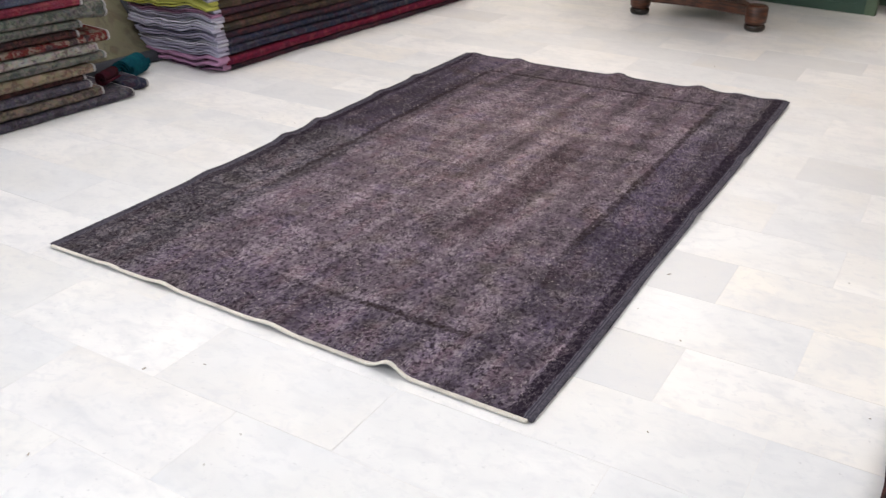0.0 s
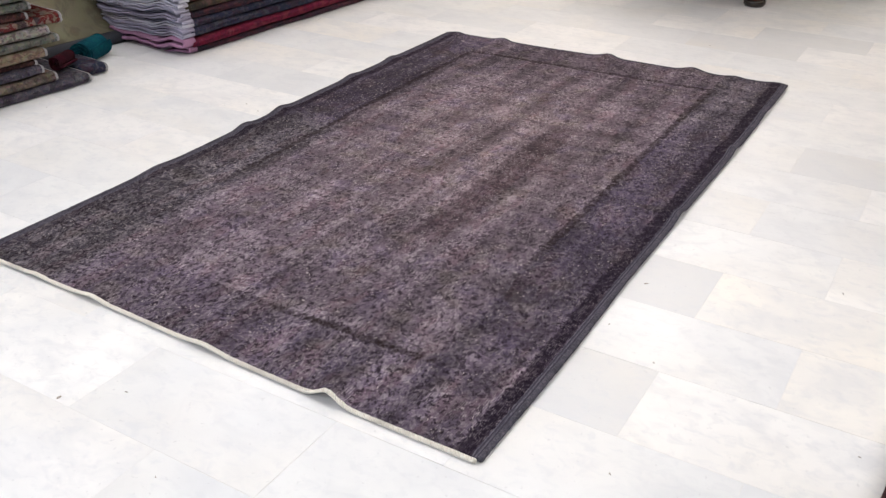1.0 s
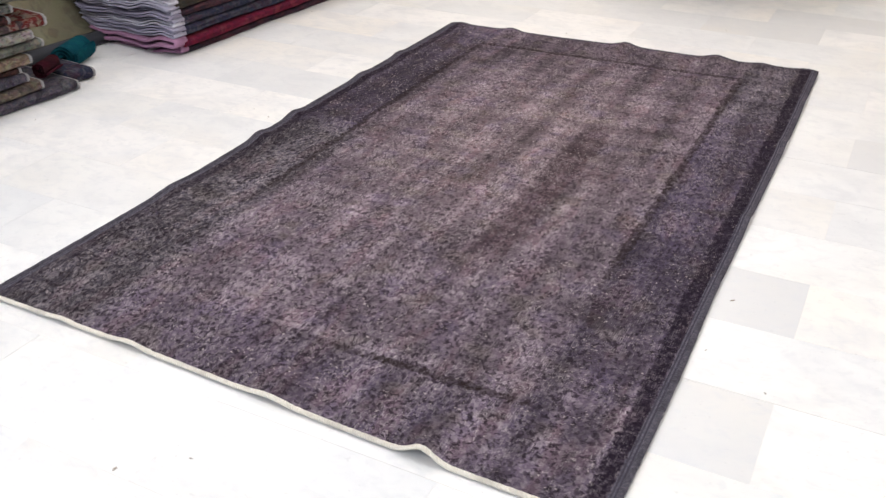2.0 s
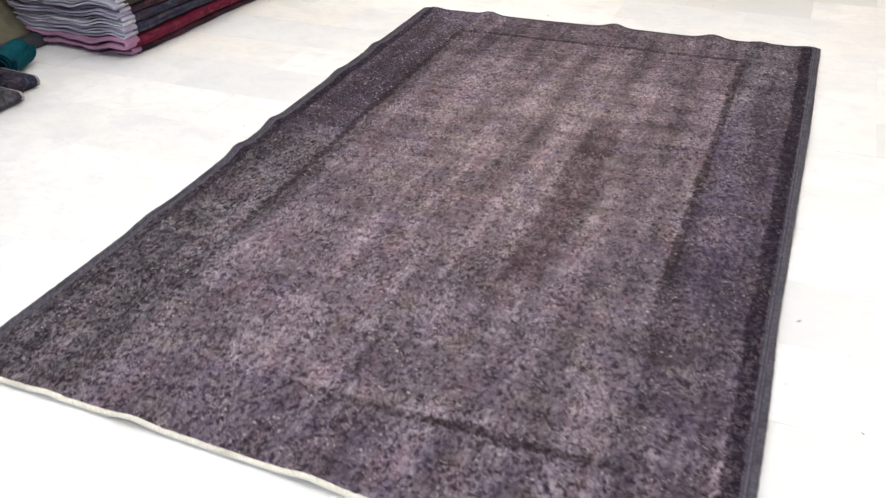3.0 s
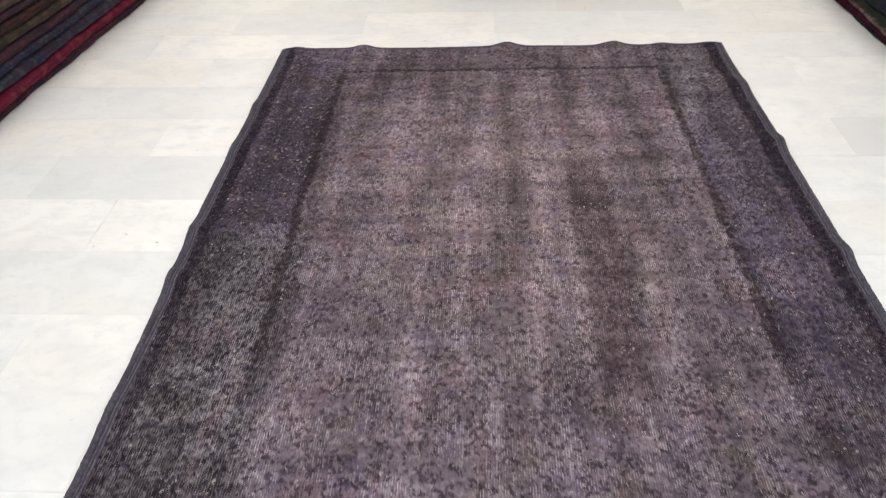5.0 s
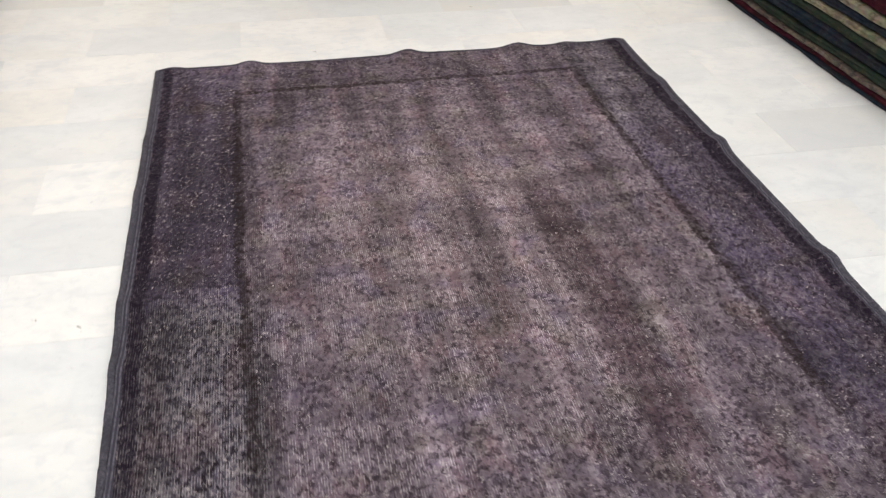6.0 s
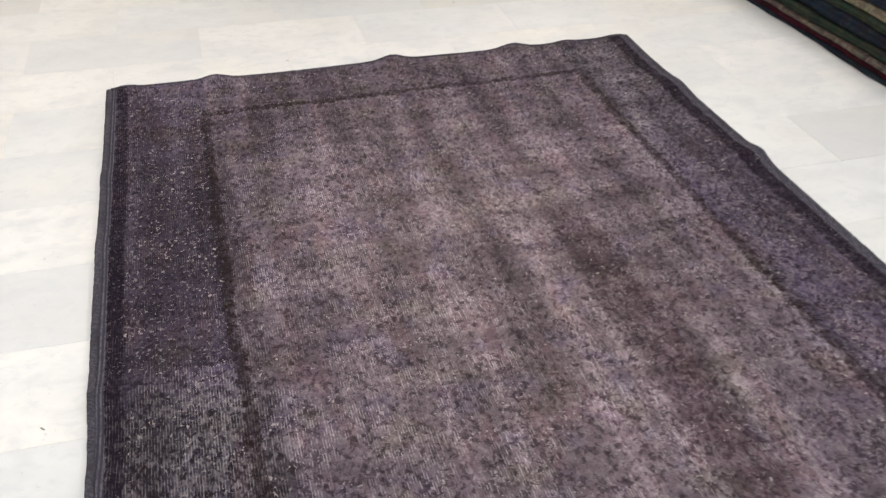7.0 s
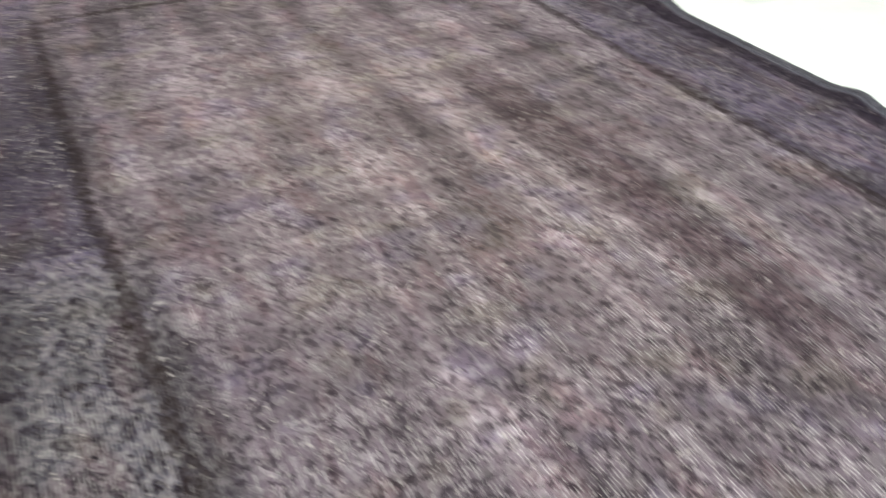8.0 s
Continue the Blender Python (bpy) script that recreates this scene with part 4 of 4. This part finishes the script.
rolled_rug("rolled_rug", pose(-1.31, 1.565, 0.057, 20, 0, -70), 0.066, 0.19, 3, M_TEAL, M_TEAL, "teal rolled rug lying between two piles")
rolled_rug("rolled_rug", pose(-1.14, 1.285, 0.108, -30, 0, -70), 0.034, 0.14, 2, WOOLS["wine"], WOOLS["wine"], "wine red rolled rug tucked into a pile")
folded_rug(pose(-1.10, 1.40, 0, 0, 0, -5.2), 0.14, 0.25, 0.058, 0.002, "navy", 950, "navy folded rug end with a pale edge on the floor", lambda y: 0.0, 0.0, 0.0, (), True)


# ---------- pedestal table ----------
def pedestal_table():
    ob = thing("pedestal_table", pose(0.93, 4.945, 0, 0, 0, -5.4), "dark mahogany pedestal table on bun feet", "table")
    # platform with three hollowed sides
    n = 18
    out = []
    corners = [(-0.42, -0.2425), (0.42, -0.2425), (0.0, 0.485)]
    for c in range(3):
        a, b = Vector(corners[c]), Vector(corners[(c + 1) % 3])
        for i in range(n):
            f = i / n
            p = a.lerp(b, f)
            p = p * (1 - 0.22 * math.sin(math.pi * f))
            out.append((p.x, p.y))
    rings = []
    for s, z in ((0.985, 0.088), (1.0, 0.094), (1.0, 0.148), (0.97, 0.158), (0.95, 0.160)):
        rings.append([(x * s, y * s, z) for x, y in out])
    child("platform", mesh_of("platform", *grid_tube(rings), M_MAHOGANY, False), ob)
    foot = [(0.030, 0.0), (0.056, 0.003), (0.066, 0.018), (0.066, 0.034), (0.056, 0.046), (0.062, 0.050), (0.070, 0.062), (0.073, 0.095), (0.073, 0.160), (0.060, 0.172), (0.03, 0.174)]
    v, f = lathe(foot)
    block = mesh_of("foot", v, f, M_MAHOGANY)
    v, f = lathe([(0.03, 0.001), (0.058, 0.002), (0.069, 0.016), (0.069, 0.036), (0.058, 0.047), (0.03, 0.048)])
    bun = mesh_of("bun", v, f, M_EBONY)
    for cx, cy in corners:
        o = child("foot", block, ob)
        o.location = (cx, cy, 0)
        b = child("bun", bun, o, "black turned bun")
    col = [(0.10, 0.158), (0.15, 0.165), (0.15, 0.19), (0.11, 0.21), (0.085, 0.25), (0.10, 0.32), (0.12, 0.42), (0.10, 0.52), (0.07, 0.60), (0.09, 0.66), (0.16, 0.70), (0.16, 0.722), (0.05, 0.724)]
    child("column", mesh_of("column", *lathe(col, 32), M_MAHOGANY), ob)
    top = [(0.30, 0.722), (0.80, 0.724), (0.82, 0.732), (0.825, 0.745), (0.815, 0.757), (0.79, 0.760), (0.2, 0.760)]
    child("tabletop", mesh_of("tabletop", *lathe(top, 64), M_MAHOGANY), ob)
    return ob


pedestal_table()


def green_chest():
    ob = thing("painted_chest", pose(0.39, 5.755, 0, 0, 0, -6), "green painted wooden chest with pale corner posts", "chest")
    wide, deep, high = 1.58, 0.5, 0.62
    part("body", box(0.045, wide - 0.075, 0.012, deep, 0.02, high - 0.03, 0.004), M_GREEN, ob)
    for x in (0.0, wide - 0.075):
        for y in (0.0, deep - 0.06):
            part("post", box(x, x + 0.075, y, y + 0.06, 0.0, high - 0.03, 0.006), M_GREEN_PALE, ob, "pale green corner post")
    part("plinth", box(0.075, wide - 0.075, 0.0, 0.012, 0.0, 0.07, 0.003), M_GREEN, ob)
    part("lid", box(-0.015, wide + 0.015, -0.015, deep + 0.01, high - 0.03, high, 0.006), M_GREEN, ob)
    return ob


green_chest()


def brown_cabinet():
    ob = thing("wooden_cabinet", pose(2.06, 5.72, 0, 0, 0, -6), "plain brown wooden cabinet standing on the marble floor", "cabinet")
    part("body", box(0.0, 0.9, 0.0, 0.45, 0.0, 0.9, 0.006), M_BROWN, ob)
    for x in (0.02, 0.46):
        d = part("door", box(x, x + 0.42, -0.018, -0.001, 0.08, 0.86, 0.004), M_BROWN, ob)
        part("handle", box(x + (0.36 if x < 0.1 else 0.04), x + (0.375 if x < 0.1 else 0.055), -0.035, -0.018, 0.42, 0.54, 0.004), M_ALU, d, "grey metal handle")
    return ob


brown_cabinet()

# ---------- crumbs and threads on the floor ----------
M_CRUMB = plain("brown_dust", (0.34, 0.30, 0.255), 0.95)
CRUMBS = [(2.154, 0.136, 4), (0.993, -0.221, 3), (0.866, -0.324, 9), (1.288, -0.402, 4), (0.904, -0.724, 5), (1.29, -0.533, 3), (1.923, 0.708, 3), (2.094, 0.596, 4), (1.935, 0.979, 5),
          (2.628, 0.488, 4), (2.463, 1.231, 4), (-0.831, 2.925, 5), (-0.269, 1.494, 3), (-0.085, 1.515, 4), (0.608, 3.186, 3), (-0.192, 1.561, 3), (-0.93, 1.05, 4), (1.35, 3.62, 4)]
cv, cf = [], []
g = random.Random(77)
for cx, cy, size in CRUMBS:
    r, turn, long = size / 1400, g.uniform(0, 3.1), g.uniform(1.2, 2.6)
    o = len(cv)
    for z, q in ((0.0006, 1.0), (0.0022, 0.7)):
        for j in range(7):
            a = 2 * math.pi * j / 7
            u, w = r * q * long * math.cos(a) * g.uniform(0.8, 1.2), r * q * 0.6 * math.sin(a) * g.uniform(0.8, 1.2)
            cv.append((cx + u * math.cos(turn) - w * math.sin(turn), cy + u * math.sin(turn) + w * math.cos(turn), z))
    cf += [(o + j, o + (j + 1) % 7, o + 7 + (j + 1) % 7, o + 7 + j) for j in range(7)] + [tuple(range(o + 7, o + 14))]
tagged(new("floor_crumbs", mesh_of("floor_crumbs", cv, cf, M_CRUMB, False)), "brown crumbs and fluff scattered on the marble floor", "crumbs", kind="stuff")

# ---------- floor of marble tiles ----------
floor = part("floor", box(ROOM_X0, ROOM_X1, ROOM_Y0, ROOM_Y1, -0.1, -0.0008), M_GROUT, None)
tagged(floor, "white and grey polished marble tiles laid in half bond", "floor", kind="structure")
TX, TY = 0.602, 0.301
JOINT_X, JOINT_Y = 2.12, -0.036
GREYS = {(7, 0), (3, -1), (13, -1), (12, -2), (13, -5), (1, -1)}
SOFT_GREYS = {(6, -5), (8, -5), (6, -6), (12, -3), (5, -1), (1, -5), (0, 0), (11, -4), (13, -3), (-1, -2)}
WHITES = {(7, -4), (5, -4), (-1, -3), (0, -3), (4, 0), (1, 0)}
CREAMS = {(2, 0), (3, 0), (9, -5)}


def tile_shape(name, w, d):
    bm = box(-w / 2, w / 2, -d / 2, d / 2, -0.012, 0.0)
    bmesh.ops.bevel(bm, geom=[e for e in bm.edges if all(v.co.z > -0.001 for v in e.verts)], offset=0.0004, segments=1, affect="EDGES")
    me = bpy.data.meshes.new(name)
    bm.to_mesh(me)
    bm.free()
    return me


tile_mesh = tile_shape("tile", TX - 0.0012, TY - 0.0012)
tile_mesh.materials.append(M_TILE)
tv = np.empty(len(tile_mesh.vertices) * 3)
tile_mesh.vertices.foreach_get("co", tv)
tv = tv.reshape(-1, 3)
tf = [tuple(p.vertices) for p in tile_mesh.polygons]
rest_v, rest_f = [], []
g = random.Random(21)
k0, k1 = math.floor((ROOM_Y0 - JOINT_Y) / TY), math.ceil((ROOM_Y1 - JOINT_Y) / TY)
for k in range(k0, k1 + 1):
    cy = JOINT_Y + TY * (k + 0.5)
    if not ROOM_Y0 - 0.14 <= cy <= ROOM_Y1 + 0.14:
        continue
    shift = JOINT_X + (0.0 if k % 2 else TX / 2)
    for c in range(-11, 7):
        cx = shift + TX * (c + 0.5)
        if not ROOM_X0 - 0.29 <= cx <= ROOM_X1 + 0.29:
            continue
        dz, tilt = g.uniform(-0.0004, 0.0004), (g.uniform(-0.05, 0.05), g.uniform(-0.05, 0.05))
        r = g.random()
        lum = g.uniform(0.975, 1.025)
        if (k, c) in GREYS:
            tint = (0.655, 0.655, 0.65)
        elif (k, c) in SOFT_GREYS:
            tint = (0.72, 0.725, 0.725)
        elif (k, c) in WHITES:
            tint = (0.815, 0.805, 0.785)
        elif (k, c) in CREAMS:
            tint = (0.80, 0.775, 0.73)
        elif r < 0.18:
            tint = (0.735, 0.74, 0.74)
        elif r < 0.30:
            tint = (0.79, 0.775, 0.75)
        elif r < 0.55:
            tint = (0.76, 0.76, 0.75)
        else:
            tint = (0.80, 0.79, 0.775)
        if -1.9 <= cx <= 3.3 and -1.3 <= cy <= 6.0:
            ob = new("tile", tile_mesh)
            ob.matrix_world = pose(cx, cy, dz, tilt[0], tilt[1], 0)
            ob.parent = floor
            ob.color = (*[min(1.0, q * lum) for q in tint], 1)
        else:
            o = len(rest_v)
            rest_v += [(min(max(x + cx, ROOM_X0), ROOM_X1), min(max(y + cy, ROOM_Y0), ROOM_Y1), z + dz) for x, y, z in tv]
            rest_f += [tuple(i + o for i in f) for f in tf]
rest = child("tiles", mesh_of("tiles", rest_v, rest_f, M_TILE_REST, False), floor, "white and grey marble tiles out of the middle of the shop")
tagged(rest, kind="stuff")
